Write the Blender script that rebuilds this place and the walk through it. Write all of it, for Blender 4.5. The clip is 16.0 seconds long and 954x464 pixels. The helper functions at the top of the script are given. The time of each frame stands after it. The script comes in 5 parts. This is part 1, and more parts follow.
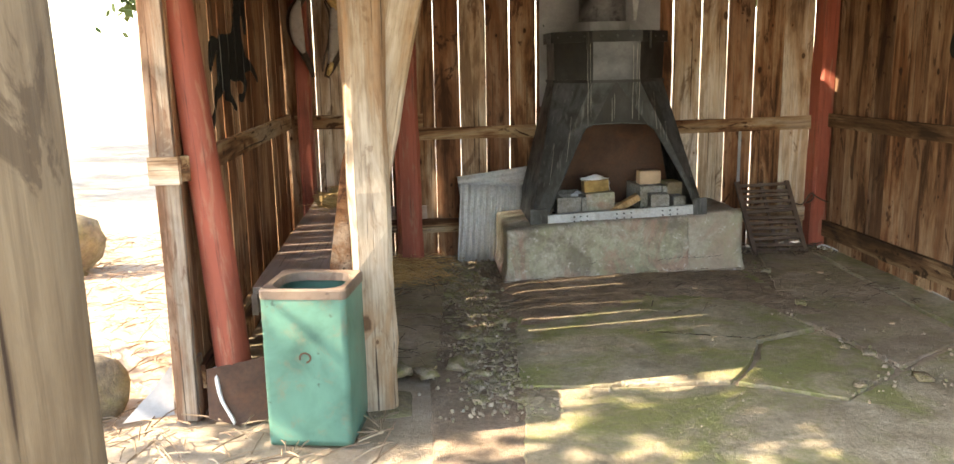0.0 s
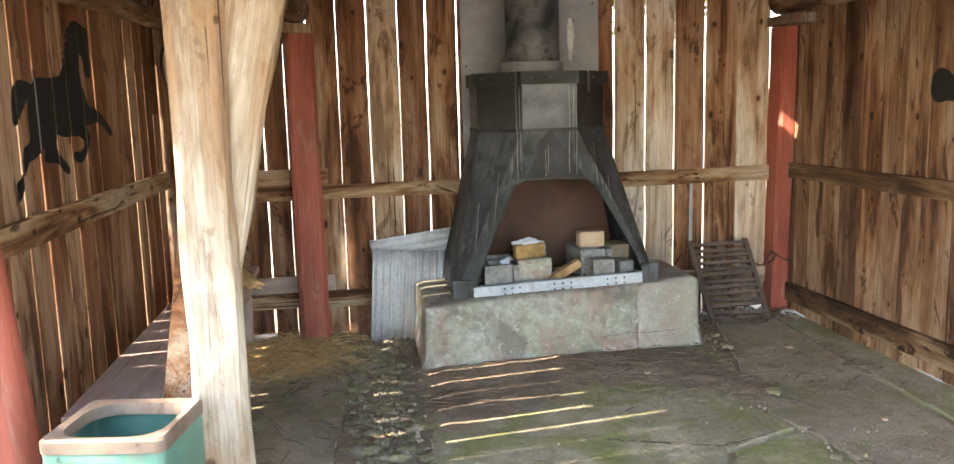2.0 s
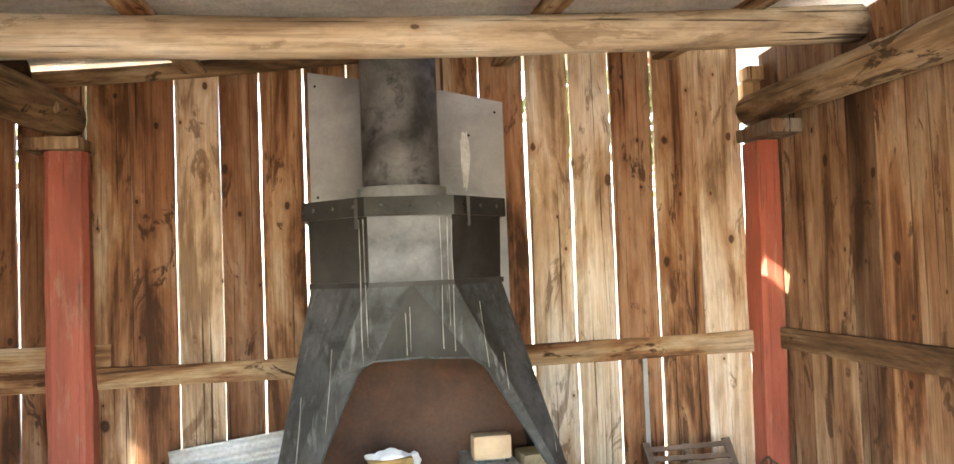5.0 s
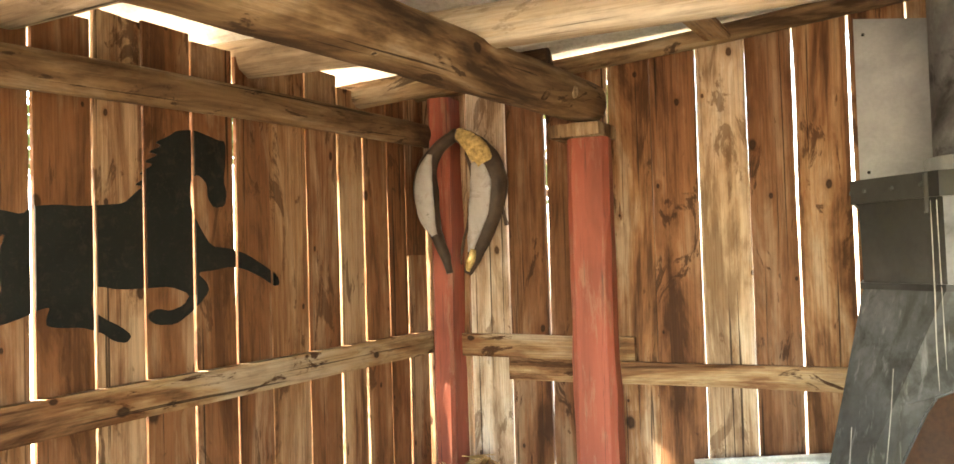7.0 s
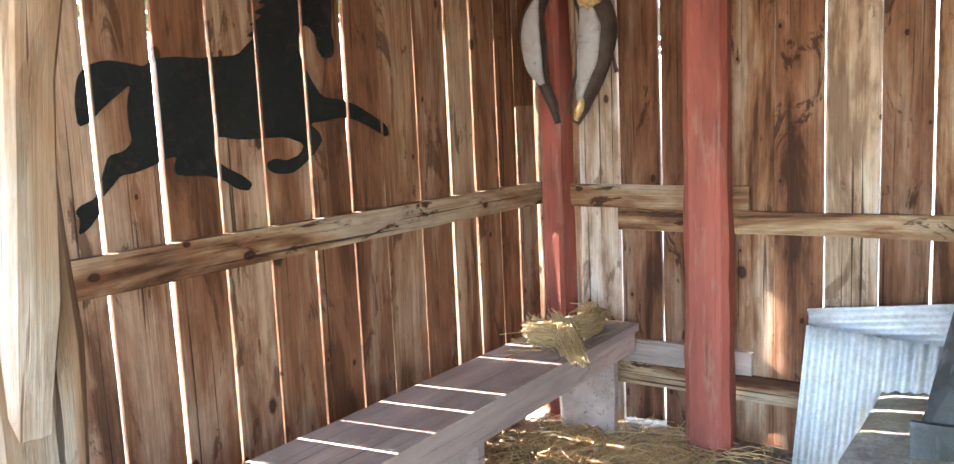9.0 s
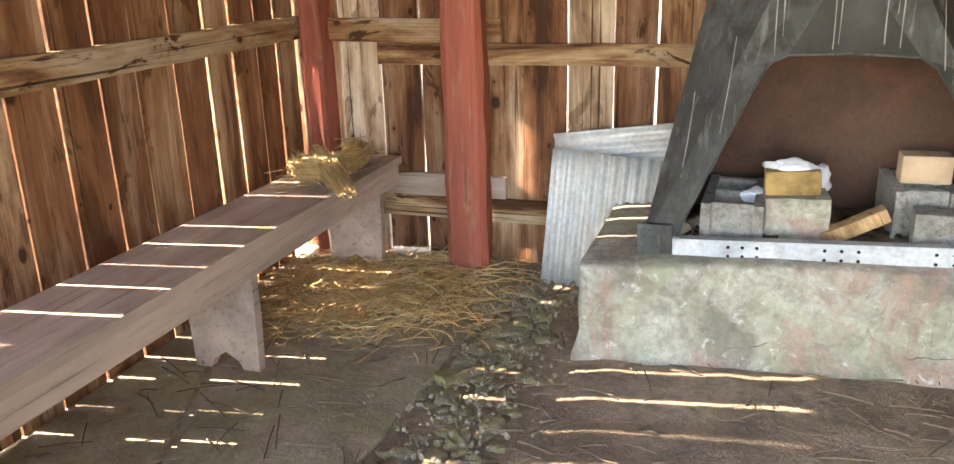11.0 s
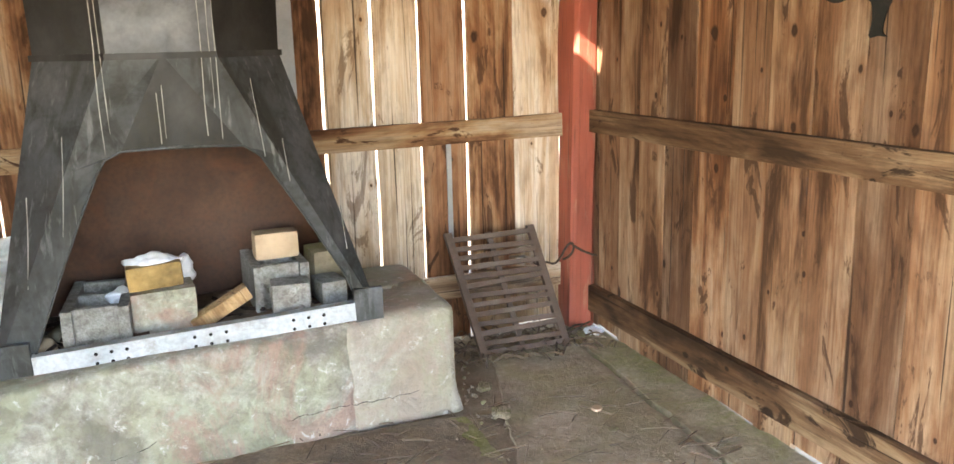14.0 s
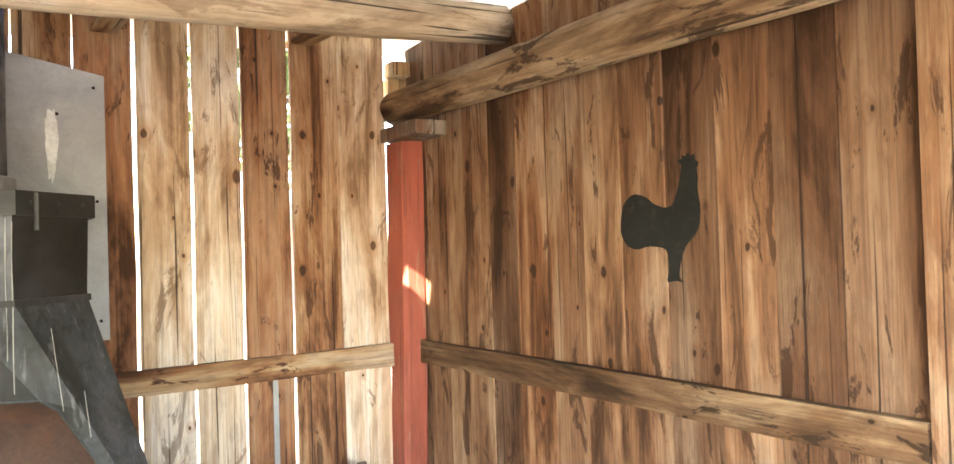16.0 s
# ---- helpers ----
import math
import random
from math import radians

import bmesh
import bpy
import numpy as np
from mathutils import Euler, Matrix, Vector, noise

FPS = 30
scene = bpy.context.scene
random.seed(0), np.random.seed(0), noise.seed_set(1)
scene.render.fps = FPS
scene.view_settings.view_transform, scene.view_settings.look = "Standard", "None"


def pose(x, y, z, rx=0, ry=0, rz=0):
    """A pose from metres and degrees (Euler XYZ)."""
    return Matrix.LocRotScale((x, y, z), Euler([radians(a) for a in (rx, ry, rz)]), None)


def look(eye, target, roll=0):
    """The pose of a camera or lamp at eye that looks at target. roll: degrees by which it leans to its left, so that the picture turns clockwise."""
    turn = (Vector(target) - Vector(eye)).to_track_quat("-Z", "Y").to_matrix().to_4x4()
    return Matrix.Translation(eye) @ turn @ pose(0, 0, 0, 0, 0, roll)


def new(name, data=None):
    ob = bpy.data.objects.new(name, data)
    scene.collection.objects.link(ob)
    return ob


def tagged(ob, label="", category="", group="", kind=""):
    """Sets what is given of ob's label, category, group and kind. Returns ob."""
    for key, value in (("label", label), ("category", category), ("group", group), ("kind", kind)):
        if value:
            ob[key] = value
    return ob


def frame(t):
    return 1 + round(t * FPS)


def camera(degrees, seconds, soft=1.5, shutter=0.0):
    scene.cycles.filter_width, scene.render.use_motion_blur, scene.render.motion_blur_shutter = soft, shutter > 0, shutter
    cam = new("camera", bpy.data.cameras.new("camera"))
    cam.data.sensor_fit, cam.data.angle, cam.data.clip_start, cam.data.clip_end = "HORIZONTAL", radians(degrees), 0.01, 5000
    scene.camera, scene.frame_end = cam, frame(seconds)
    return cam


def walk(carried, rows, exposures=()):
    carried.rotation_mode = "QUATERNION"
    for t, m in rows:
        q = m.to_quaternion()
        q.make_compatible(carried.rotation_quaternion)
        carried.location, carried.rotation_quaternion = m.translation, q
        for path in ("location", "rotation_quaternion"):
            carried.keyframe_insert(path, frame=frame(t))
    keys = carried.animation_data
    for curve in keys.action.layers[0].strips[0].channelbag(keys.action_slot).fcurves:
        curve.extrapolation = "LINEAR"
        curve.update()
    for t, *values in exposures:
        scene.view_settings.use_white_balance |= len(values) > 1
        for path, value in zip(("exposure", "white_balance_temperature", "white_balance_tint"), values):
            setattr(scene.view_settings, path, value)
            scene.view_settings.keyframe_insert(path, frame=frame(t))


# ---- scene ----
cam = camera(59.3, 16.0)
PATH = [
    (0, (-0.872, -5.903, 1.347), (-0.734, -3.946, 0.955), -1.1),
    (0.5, (-0.802, -5.688, 1.339), (-0.601, -3.735, 0.959), -1.5),
    (1, (-0.781, -5.465, 1.342), (-0.566, -3.506, 0.999), -2.1),
    (1.5, (-0.722, -5.289, 1.343), (-0.487, -3.335, 0.99), -1.9),
    (2, (-0.633, -5.086, 1.370), (-0.362, -3.127, 1.070), -1.5),
    (2.5, (-0.588, -4.854, 1.300), (-0.213, -2.898, 1.115), -1.0),
    (3, (-0.479, -4.589, 1.325), (-0.031, -2.644, 1.188), -0.8),
    (3.2, (-0.394, -4.458, 1.322), (0.055, -2.511, 1.227), -0.9),
    (5.3, (0.193, -3.531, 1.285), (0.39, -1.542, 1.367), -2.5),
    (5.5, (0.174, -3.45, 1.3), (0.248, -1.453, 1.366), -2.4),
    (6, (0.141, -3.309, 1.32), (-0.14, -1.33, 1.39), -2.1),
    (6.5, (0.13, -3.227, 1.338), (-0.525, -1.338, 1.409), -1.9),
    (7, (0.134, -3.209, 1.343), (-0.776, -1.429, 1.406), -1.7),
    (7.5, (0.133, -3.199, 1.346), (-0.863, -1.464, 1.372), -1.8),
    (8, (0.129, -3.194, 1.344), (-0.942, -1.505, 1.357), -2.2),
    (8.5, (0.122, -3.192, 1.334), (-0.997, -1.535, 1.299), -2.5),
    (9, (0.129, -3.204, 1.31), (-1.002, -1.575, 1.047), -2.6),
    (9.2, (0.121, -3.203, 1.306), (-1.004, -1.58, 0.99), -2.7),
    (11.3, (0.162, -3.287, 1.237), (-0.346, -1.461, 0.598), -1.6),
    (11.5, (0.18, -3.281, 1.216), (-0.271, -1.43, 0.608), -1.6),
    (12, (0.18, -3.28, 1.217), (-0.041, -1.379, 0.636), -2.0),
    (12.5, (0.242, -3.269, 1.203), (0.326, -1.359, 0.614), -2.7),
    (13, (0.281, -3.28, 1.206), (0.596, -1.386, 0.644), -2.4),
    (13.5, (0.309, -3.279, 1.232), (0.853, -1.431, 0.694), -1.8),
    (14, (0.351, -3.295, 1.242), (1.03, -1.465, 0.804), -1.4),
    (14.5, (0.396, -3.294, 1.268), (1.233, -1.499, 0.99), -0.7),
    (15, (0.417, -3.29, 1.304), (1.364, -1.535, 1.162), -0.6),
    (15.5, (0.41, -3.29, 1.334), (1.433, -1.571, 1.299), -1.2),
    (16, (0.418, -3.298, 1.347), (1.455, -1.588, 1.382), -1.7),
]
EXPOSURES = [
    (0.0, 3.2, 8000, 14), (0.5, 3.1, 7500, 16), (1.0, 2.75, 7200, 12), (1.5, 2.9, 6900, 12), (2.0, 3.9, 7000, 14), (2.5, 4.3, 7000, 14), (3.2, 4.28, 7200, 16), (5.3, 4.7, 7400, 13), (6.0, 4.75, 7900, 10),
    (6.5, 4.8, 8500, 10), (7.0, 5.0, 8400, 10), (7.5, 5.0, 7600, 10), (8.5, 4.9, 6100, 12), (9.2, 4.8, 5850, 12), (11.3, 4.48, 7600, 18), (12.5, 4.42, 7500, 17), (13.5, 4.58, 7400, 16), (14.0, 4.6, 7300, 16), (15.0, 4.75, 7200, 15), (16.0, 4.98, 7000, 13),
]
walk(cam, [(t, look(eye, target, roll)) for t, eye, target, roll in PATH], EXPOSURES)

# ---- daylight: a sun low over the open side, and the sky ----
SUN = Vector((1.0, 0.155, -0.735))
world = bpy.data.worlds.new("sky")
scene.world = world
world.use_nodes = True
sky = world.node_tree.nodes.new("ShaderNodeTexSky")
sky.sky_type, sky.sun_disc = "NISHITA", False
sky.sun_elevation, sky.sun_rotation = radians(35.9), radians(260)
world.node_tree.links.new(sky.outputs[0], world.node_tree.nodes["Background"].inputs[0])
world.node_tree.nodes["Background"].inputs[1].default_value = 0.15
lamp = bpy.data.lights.new("sun", "SUN")
lamp.energy, lamp.angle, lamp.color = 3.0, radians(0.5), (1.0, 0.93, 0.82)
sun = new("sun", lamp)
sun.matrix_world = look((-20, -4, 15), Vector((-20, -4, 15)) + SUN)

rng = random.Random(7)


# ---- materials ----
class Nodes:
    """A principled material and short ways to wire it."""

    def __init__(self, name, rough=0.8, metal=0.0, spec=0.3):
        self.mat = bpy.data.materials.new(name)
        self.mat.use_nodes = True
        self.tree = self.mat.node_tree
        self.shader = self.tree.nodes["Principled BSDF"]
        self.put(self.shader, "Roughness", rough)
        self.put(self.shader, "Metallic", metal)
        self.put(self.shader, "Specular IOR Level", spec)

    def put(self, node, socket, value):
        if isinstance(value, bpy.types.NodeSocket):
            self.tree.links.new(value, node.inputs[socket])
        else:
            node.inputs[socket].default_value = value

    def coords(self, scale=(1, 1, 1), spread=True, where="Object"):
        """Object coordinates, shifted at random from piece to piece."""
        out = self.tree.nodes.new("ShaderNodeTexCoord").outputs[where]
        if spread:
            info = self.tree.nodes.new("ShaderNodeObjectInfo")
            far = self.tree.nodes.new("ShaderNodeVectorMath")
            far.operation = "SCALE"
            far.inputs[0].default_value = (37.0, 91.0, 53.0)
            self.put(far, "Scale", info.outputs["Random"])
            add = self.tree.nodes.new("ShaderNodeVectorMath")
            self.put(add, 0, out)
            self.put(add, 1, far.outputs[0])
            out = add.outputs[0]
        size = self.tree.nodes.new("ShaderNodeVectorMath")
        size.operation = "MULTIPLY"
        self.put(size, 0, out)
        size.inputs[1].default_value = scale
        return size.outputs[0]

    def random(self):
        return self.tree.nodes.new("ShaderNodeObjectInfo").outputs["Random"]

    def island(self):
        return self.tree.nodes.new("ShaderNodeNewGeometry").outputs["Random Per Island"]

    def noise(self, vector, scale=1.0, detail=4.0, rough=0.55, warp=0.0):
        n = self.tree.nodes.new("ShaderNodeTexNoise")
        self.put(n, "Vector", vector)
        for key, value in (("Scale", scale), ("Detail", detail), ("Roughness", rough), ("Distortion", warp)):
            n.inputs[key].default_value = value
        return n.outputs["Fac"]

    def cells(self, vector, scale=1.0, feature="F1"):
        n = self.tree.nodes.new("ShaderNodeTexVoronoi")
        n.feature = feature
        self.put(n, "Vector", vector)
        n.inputs["Scale"].default_value = scale
        return n.outputs["Distance"]

    def ramp(self, value, *stops, step=False):
        n = self.tree.nodes.new("ShaderNodeValToRGB")
        self.put(n, "Fac", value)
        line = n.color_ramp.elements
        n.color_ramp.interpolation = "CONSTANT" if step else "LINEAR"
        line.remove(line[1])
        for i, (at, colour) in enumerate(stops):
            e = line[0] if i == 0 else line.new(at)
            e.position = at
            e.color = (*colour, 1) if isinstance(colour, tuple) else (colour, colour, colour, 1)
        return n.outputs["Color"]

    def math(self, op, a, b=0.0):
        n = self.tree.nodes.new("ShaderNodeMath")
        n.operation = op
        self.put(n, 0, a)
        self.put(n, 1, b)
        return n.outputs[0]

    def mix(self, factor, a, b, blend="MIX"):
        n = self.tree.nodes.new("ShaderNodeMix")
        n.data_type, n.blend_type = "RGBA", blend
        self.put(n, 0, factor)
        for socket, value in ((6, a), (7, b)):
            self.put(n, socket, (*value, 1) if isinstance(value, tuple) else value)
        return n.outputs[2]

    def done(self, colour, bump=None, strength=0.4, depth=0.004, rough=None):
        self.put(self.shader, "Base Color", (*colour, 1) if isinstance(colour, tuple) else colour)
        if rough is not None:
            self.put(self.shader, "Roughness", rough)
        if bump is not None:
            b = self.tree.nodes.new("ShaderNodeBump")
            b.inputs["Strength"].default_value, b.inputs["Distance"].default_value = strength, depth
            self.put(b, "Height", bump)
            self.put(self.shader, "Normal", b.outputs[0])
        return self.mat


def wood(name, tones, red=(0.19, 0.072, 0.028), reds=0.75, stain=(0.050, 0.022, 0.011), stains=0.75, weather=(0.52, 0.44, 0.35), weathered=0.5, knots=1.0, grain=1.0):
    """Sawn or hewn wood whose grain runs along the piece's own z."""
    n = Nodes(name, 0.8, spec=0.2)
    base = n.ramp(n.random(), *[(i / len(tones), t) for i, t in enumerate(tones)], step=True)
    # one field of wear: bleached where it is low, heartwood red and then damp-stained where it is high
    streak = n.noise(n.coords((26 * grain, 26 * grain, 0.45)), 1.0, 4.0, 0.6, 0.25)
    wear = n.noise(n.coords((6.5, 6.5, 1.15)), 1.0, 7.0, 0.62, 0.6)
    wear = n.math("ADD", wear, n.math("MULTIPLY", n.math("SUBTRACT", streak, 0.5), 0.30))
    colour = n.mix(n.ramp(wear, (0.36, min(1.0, 1.3 * weathered)), (0.485, 0.0)), base, n.mix(0.75, base, weather))
    colour = n.mix(n.ramp(wear, (0.475, 0.0), (0.56, min(1.0, 0.35 + 0.9 * reds))), colour, n.mix(0.80, base, red))
    colour = n.mix(n.ramp(wear, (0.555, 0.0), (0.635, min(1.0, 0.95 * stains))), colour, n.mix(0.72, red, stain))
    # knots: some boards have many, some few
    knot = None
    if knots:
        split = n.tree.nodes.new("ShaderNodeSeparateXYZ")
        n.put(split, 0, n.coords((5.4 * knots, 1.0, 3.6 * knots)))
        flat = n.tree.nodes.new("ShaderNodeCombineXYZ")
        n.put(flat, 0, split.outputs[0])
        n.put(flat, 1, split.outputs[2])
        cell = n.tree.nodes.new("ShaderNodeTexVoronoi")
        cell.voronoi_dimensions = "2D"
        cell.inputs["Scale"].default_value = 1.0
        wobble = n.noise(n.coords((30, 30, 16)), 1.0, 3.0, 0.6)
        n.put(cell, "Vector", flat.outputs[0])
        pick = n.tree.nodes.new("ShaderNodeSeparateColor")
        n.put(pick, 0, cell.outputs["Color"])
        grow = n.math("ADD", n.math("MULTIPLY", pick.outputs[0], 2.2), 0.70)
        knot = n.math("ADD", n.math("MULTIPLY", cell.outputs["Distance"], grow), n.math("ADD", n.math("MULTIPLY", wobble, 0.10), n.math("GREATER_THAN", pick.outputs[1], 0.52)))
    # growth rings and fibre
    rings = n.noise(n.coords((5 * grain, 5 * grain, 0.30)), 1.0, 2.0, 0.5, 0.7)
    phase = n.math("MULTIPLY", rings, 95.0)
    if knots:
        phase = n.math("ADD", phase, n.math("MULTIPLY", n.ramp(knot, (0.05, 1.0), (0.22, 0.45), (0.55, 0.0)), 12.0))
    lines = n.math("SINE", phase)
    colour = n.mix(n.ramp(lines, (0.30, 0.0), (1.0, 0.30)), colour, n.mix(0.6, colour, red))
    fibre = n.noise(n.coords((150 * grain, 150 * grain, 2.4)), 1.0, 5.0, 0.7)
    colour = n.mix(n.ramp(fibre, (0.46, 0.0), (0.66, 0.55)), colour, n.mix(0.65, colour, stain))
    # a fine mottle and a few black blotches
    mottle = n.noise(n.coords((26, 26, 9)), 1.0, 5.0, 0.65, 0.3)
    colour = n.mix(n.ramp(mottle, (0.48, 0.0), (0.64, 0.45)), colour, n.mix(0.5, colour, stain))
    blotch = n.noise(n.coords((10, 10, 3.2)), 1.0, 7.0, 0.70, 0.9)
    colour = n.mix(n.ramp(blotch, (0.575, 0.0), (0.615, min(1.0, stains * 0.85))), colour, n.mix(0.8, red, stain))
    if knots:
        colour = n.mix(n.ramp(knot, (0.07, 0.9), (0.17, 0.55), (0.34, 0.0)), colour, n.mix(0.75, colour, red))
        colour = n.mix(n.ramp(knot, (0.075, 0.85), (0.105, 0.92), (0.14, 0.0)), colour, stain)
    crack = n.noise(n.coords((75 * grain, 75 * grain, 0.8)), 1.0, 2.0, 0.5, 0.3)
    colour = n.mix(n.ramp(crack, (0.66, 0.0), (0.70, 0.85)), colour, (0.022, 0.012, 0.008))
    height = n.math("SUBTRACT", n.math("ADD", fibre, n.math("MULTIPLY", lines, 0.12)), n.ramp(crack, (0.64, 0.0), (0.70, 0.9)))
    return n.done(colour, height, 0.6, 0.003)


def stone(name, tones, moss=(0.10, 0.13, 0.04), mossy=0.5, stain=(0.09, 0.075, 0.06), scale=1.0, dirty=0.6, rust=None, spots=0.35):
    """Old concrete or stone with moss and dirt in patches."""
    n = Nodes(name, 0.9, spec=0.2)
    co = n.coords((1, 1, 1), spread=True)
    big = n.noise(co, 1.7 * scale, 5.0, 0.6, 0.5)
    colour = n.ramp(big, *[(0.3 + 0.4 * i / (len(tones) - 1), t) for i, t in enumerate(tones)])
    fine = n.noise(co, 55 * scale, 6.0, 0.7)
    colour = n.mix(n.ramp(fine, (0.35, 0.0), (0.75, 0.6)), colour, stain)
    patch = n.noise(co, 3.1 * scale, 7.0, 0.68, 0.3)
    colour = n.mix(n.ramp(patch, (0.47, 0.0), (0.60, dirty)), colour, stain)
    green = n.noise(n.coords((1, 1, 1), True), 2.3 * scale, 6.0, 0.66, 0.9)
    colour = n.mix(n.ramp(n.math("ADD", green, n.math("MULTIPLY", fine, 0.15)), (0.50, 0.0), (0.68, mossy)), colour, moss)
    if rust:
        red = n.noise(n.coords((1, 1, 0.6), True), 4.0, 6.0, 0.72, 0.8)
        colour = n.mix(n.ramp(red, (0.50, 0.0), (0.60, 0.75)), colour, rust)
        chip = n.noise(n.coords((1, 1, 1), True), 24.0, 5.0, 0.7, 0.5)
        colour = n.mix(n.ramp(chip, (0.60, 0.0), (0.66, 0.7)), colour, (0.60, 0.57, 0.52))
    mid = n.noise(co, 16 * scale, 6.0, 0.72, 0.4)
    colour = n.mix(n.ramp(mid, (0.47, 0.0), (0.62, 0.75)), colour, n.mix(0.6, colour, stain))
    colour = n.mix(n.ramp(mid, (0.30, 0.5), (0.42, 0.0)), colour, n.mix(0.4, colour, tones[-1]))
    dots = n.cells(co, 38 * scale)
    colour = n.mix(n.ramp(dots, (0.05, spots), (0.22, 0.0)), colour, (0.30, 0.28, 0.24))
    return n.done(colour, n.math("ADD", n.math("MULTIPLY", mid, 1.6), fine), 0.8, 0.008)


def metal(name, tones, rust=(0.12, 0.05, 0.025), rusty=0.4, rough=0.5, shine=0.8, grime=0.5, smears=False):
    """Sheet metal with rust and runs of dirt down the piece's own z."""
    n = Nodes(name, rough, shine, 0.4)
    co = n.coords((1, 1, 1))
    big = n.noise(co, 3.0, 5.0, 0.6, 0.4)
    colour = n.ramp(big, *[(0.32 + 0.36 * i / (len(tones) - 1), t) for i, t in enumerate(tones)])
    fine = n.noise(co, 70.0, 4.0, 0.6)
    colour = n.mix(n.ramp(fine, (0.4, 0.0), (0.8, grime)), colour, n.mix(0.6, colour, (0.03, 0.028, 0.025)))
    spots = n.noise(co, 8.0, 6.0, 0.7, 0.5)
    colour = n.mix(n.ramp(spots, (0.52, 0.0), (0.66, rusty)), colour, rust)
    if smears:
        # smoke drawn out down the plates, and pale scuffs
        smoke = n.noise(n.coords((7, 7, 2.2)), 1.0, 6.0, 0.65, 0.8)
        colour = n.mix(n.ramp(smoke, (0.50, 0.0), (0.62, 0.8)), colour, rust)
        scuff = n.noise(n.coords((40, 40, 5)), 1.0, 5.0, 0.65, 0.2)
        colour = n.mix(n.ramp(scuff, (0.58, 0.0), (0.70, 0.45)), colour, (0.21, 0.215, 0.21))
    return n.done(colour, fine, 0.25, 0.002, n.ramp(spots, (0.4, rough), (0.7, min(1.0, rough + 0.3))))


def paint(name, colour, under, worn=0.5, rough=0.55, dark=(0.03, 0.02, 0.02), grain=True):
    """Old paint, worn through to what is under it in places."""
    n = Nodes(name, rough, spec=0.3)
    co = n.coords((1, 1, 1))
    tone = n.noise(n.coords((6, 6, 1.2)) if grain else co, 1.0 if grain else 5.0, 5.0, 0.6, 0.4)
    col = n.ramp(tone, (0.3, tuple(c * 0.62 for c in colour)), (0.5, colour), (0.75, tuple(min(1, c * 1.35) for c in colour)))
    wear = n.noise(n.coords((22, 22, 4)) if grain else co, 1.0 if grain else 14.0, 7.0, 0.7, 0.4)
    col = n.mix(n.ramp(wear, (0.53, 0.0), (0.66, worn)), col, under)
    crack = n.noise(n.coords((70, 70, 1.6)) if grain else n.coords((16, 16, 16)), 1.0, 6.0, 0.7)
    col = n.mix(n.ramp(crack, (0.56 if grain else 0.64, 0.0), (0.68 if grain else 0.70, 0.7)), col, dark)
    return n.done(col, crack, 0.35, 0.002)


def plain(name, colour, rough=0.7, spread=0.25, scale=12.0, metallic=0.0):
    n = Nodes(name, rough, metallic)
    tone = n.noise(n.coords(), scale, 5.0, 0.6)
    col = n.ramp(tone, (0.3, tuple(c * (1 - spread) for c in colour)), (0.7, tuple(min(1, c * (1 + spread)) for c in colour)))
    return n.done(col, tone, 0.3, 0.002)


def blades(name, tones, rough=0.8):
    n = Nodes(name, rough)
    col = n.ramp(n.island(), *[(i / (len(tones) - 1), t) for i, t in enumerate(tones)])
    return n.done(col)


BARN = wood("barn_board", [(0.33, 0.180, 0.095), (0.38, 0.222, 0.122), (0.30, 0.158, 0.082), (0.35, 0.198, 0.108)], reds=0.6, weathered=0.6, weather=(0.58, 0.45, 0.325), stains=0.95, stain=(0.028, 0.013, 0.008), red=(0.20, 0.080, 0.033))
BARN_RED = wood("red_brown_board", [(0.240, 0.109, 0.053), (0.300, 0.146, 0.074), (0.204, 0.094, 0.047), (0.270, 0.126, 0.063)], reds=0.5, weathered=0.4, weather=(0.44, 0.315, 0.215), stains=1.0, stain=(0.024, 0.011, 0.007), red=(0.125, 0.048, 0.021))
BARN_PALE = wood("pale_barn_board", [(0.60, 0.475, 0.345), (0.54, 0.405, 0.275), (0.65, 0.53, 0.405), (0.57, 0.435, 0.305)], reds=0.25, weathered=0.8, weather=(0.78, 0.71, 0.62), stains=0.75, stain=(0.06, 0.028, 0.014), red=(0.36, 0.195, 0.095))
BARN_DARK = wood("side_barn_board", [(0.26, 0.148, 0.083), (0.31, 0.188, 0.108), (0.23, 0.128, 0.071), (0.285, 0.166, 0.094)], red=(0.165, 0.077, 0.037), reds=0.5, weathered=0.55, stains=0.95, stain=(0.026, 0.012, 0.007), weather=(0.47, 0.35, 0.24))
# lighter copy of the side boards: the left wall's brightness is put into its tones
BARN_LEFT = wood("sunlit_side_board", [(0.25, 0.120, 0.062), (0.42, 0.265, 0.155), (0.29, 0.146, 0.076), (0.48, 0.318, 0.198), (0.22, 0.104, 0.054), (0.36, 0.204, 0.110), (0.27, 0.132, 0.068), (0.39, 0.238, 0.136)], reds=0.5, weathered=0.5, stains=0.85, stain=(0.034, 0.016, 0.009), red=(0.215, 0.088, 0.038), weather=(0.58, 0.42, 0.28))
BARN_DEEP = wood("deep_brown_board", [(0.135, 0.073, 0.041), (0.17, 0.098, 0.056), (0.15, 0.082, 0.046), (0.19, 0.110, 0.064)], red=(0.10, 0.047, 0.024), reds=0.5, weathered=0.5, stains=1.0, stain=(0.022, 0.010, 0.006), weather=(0.33, 0.24, 0.165))
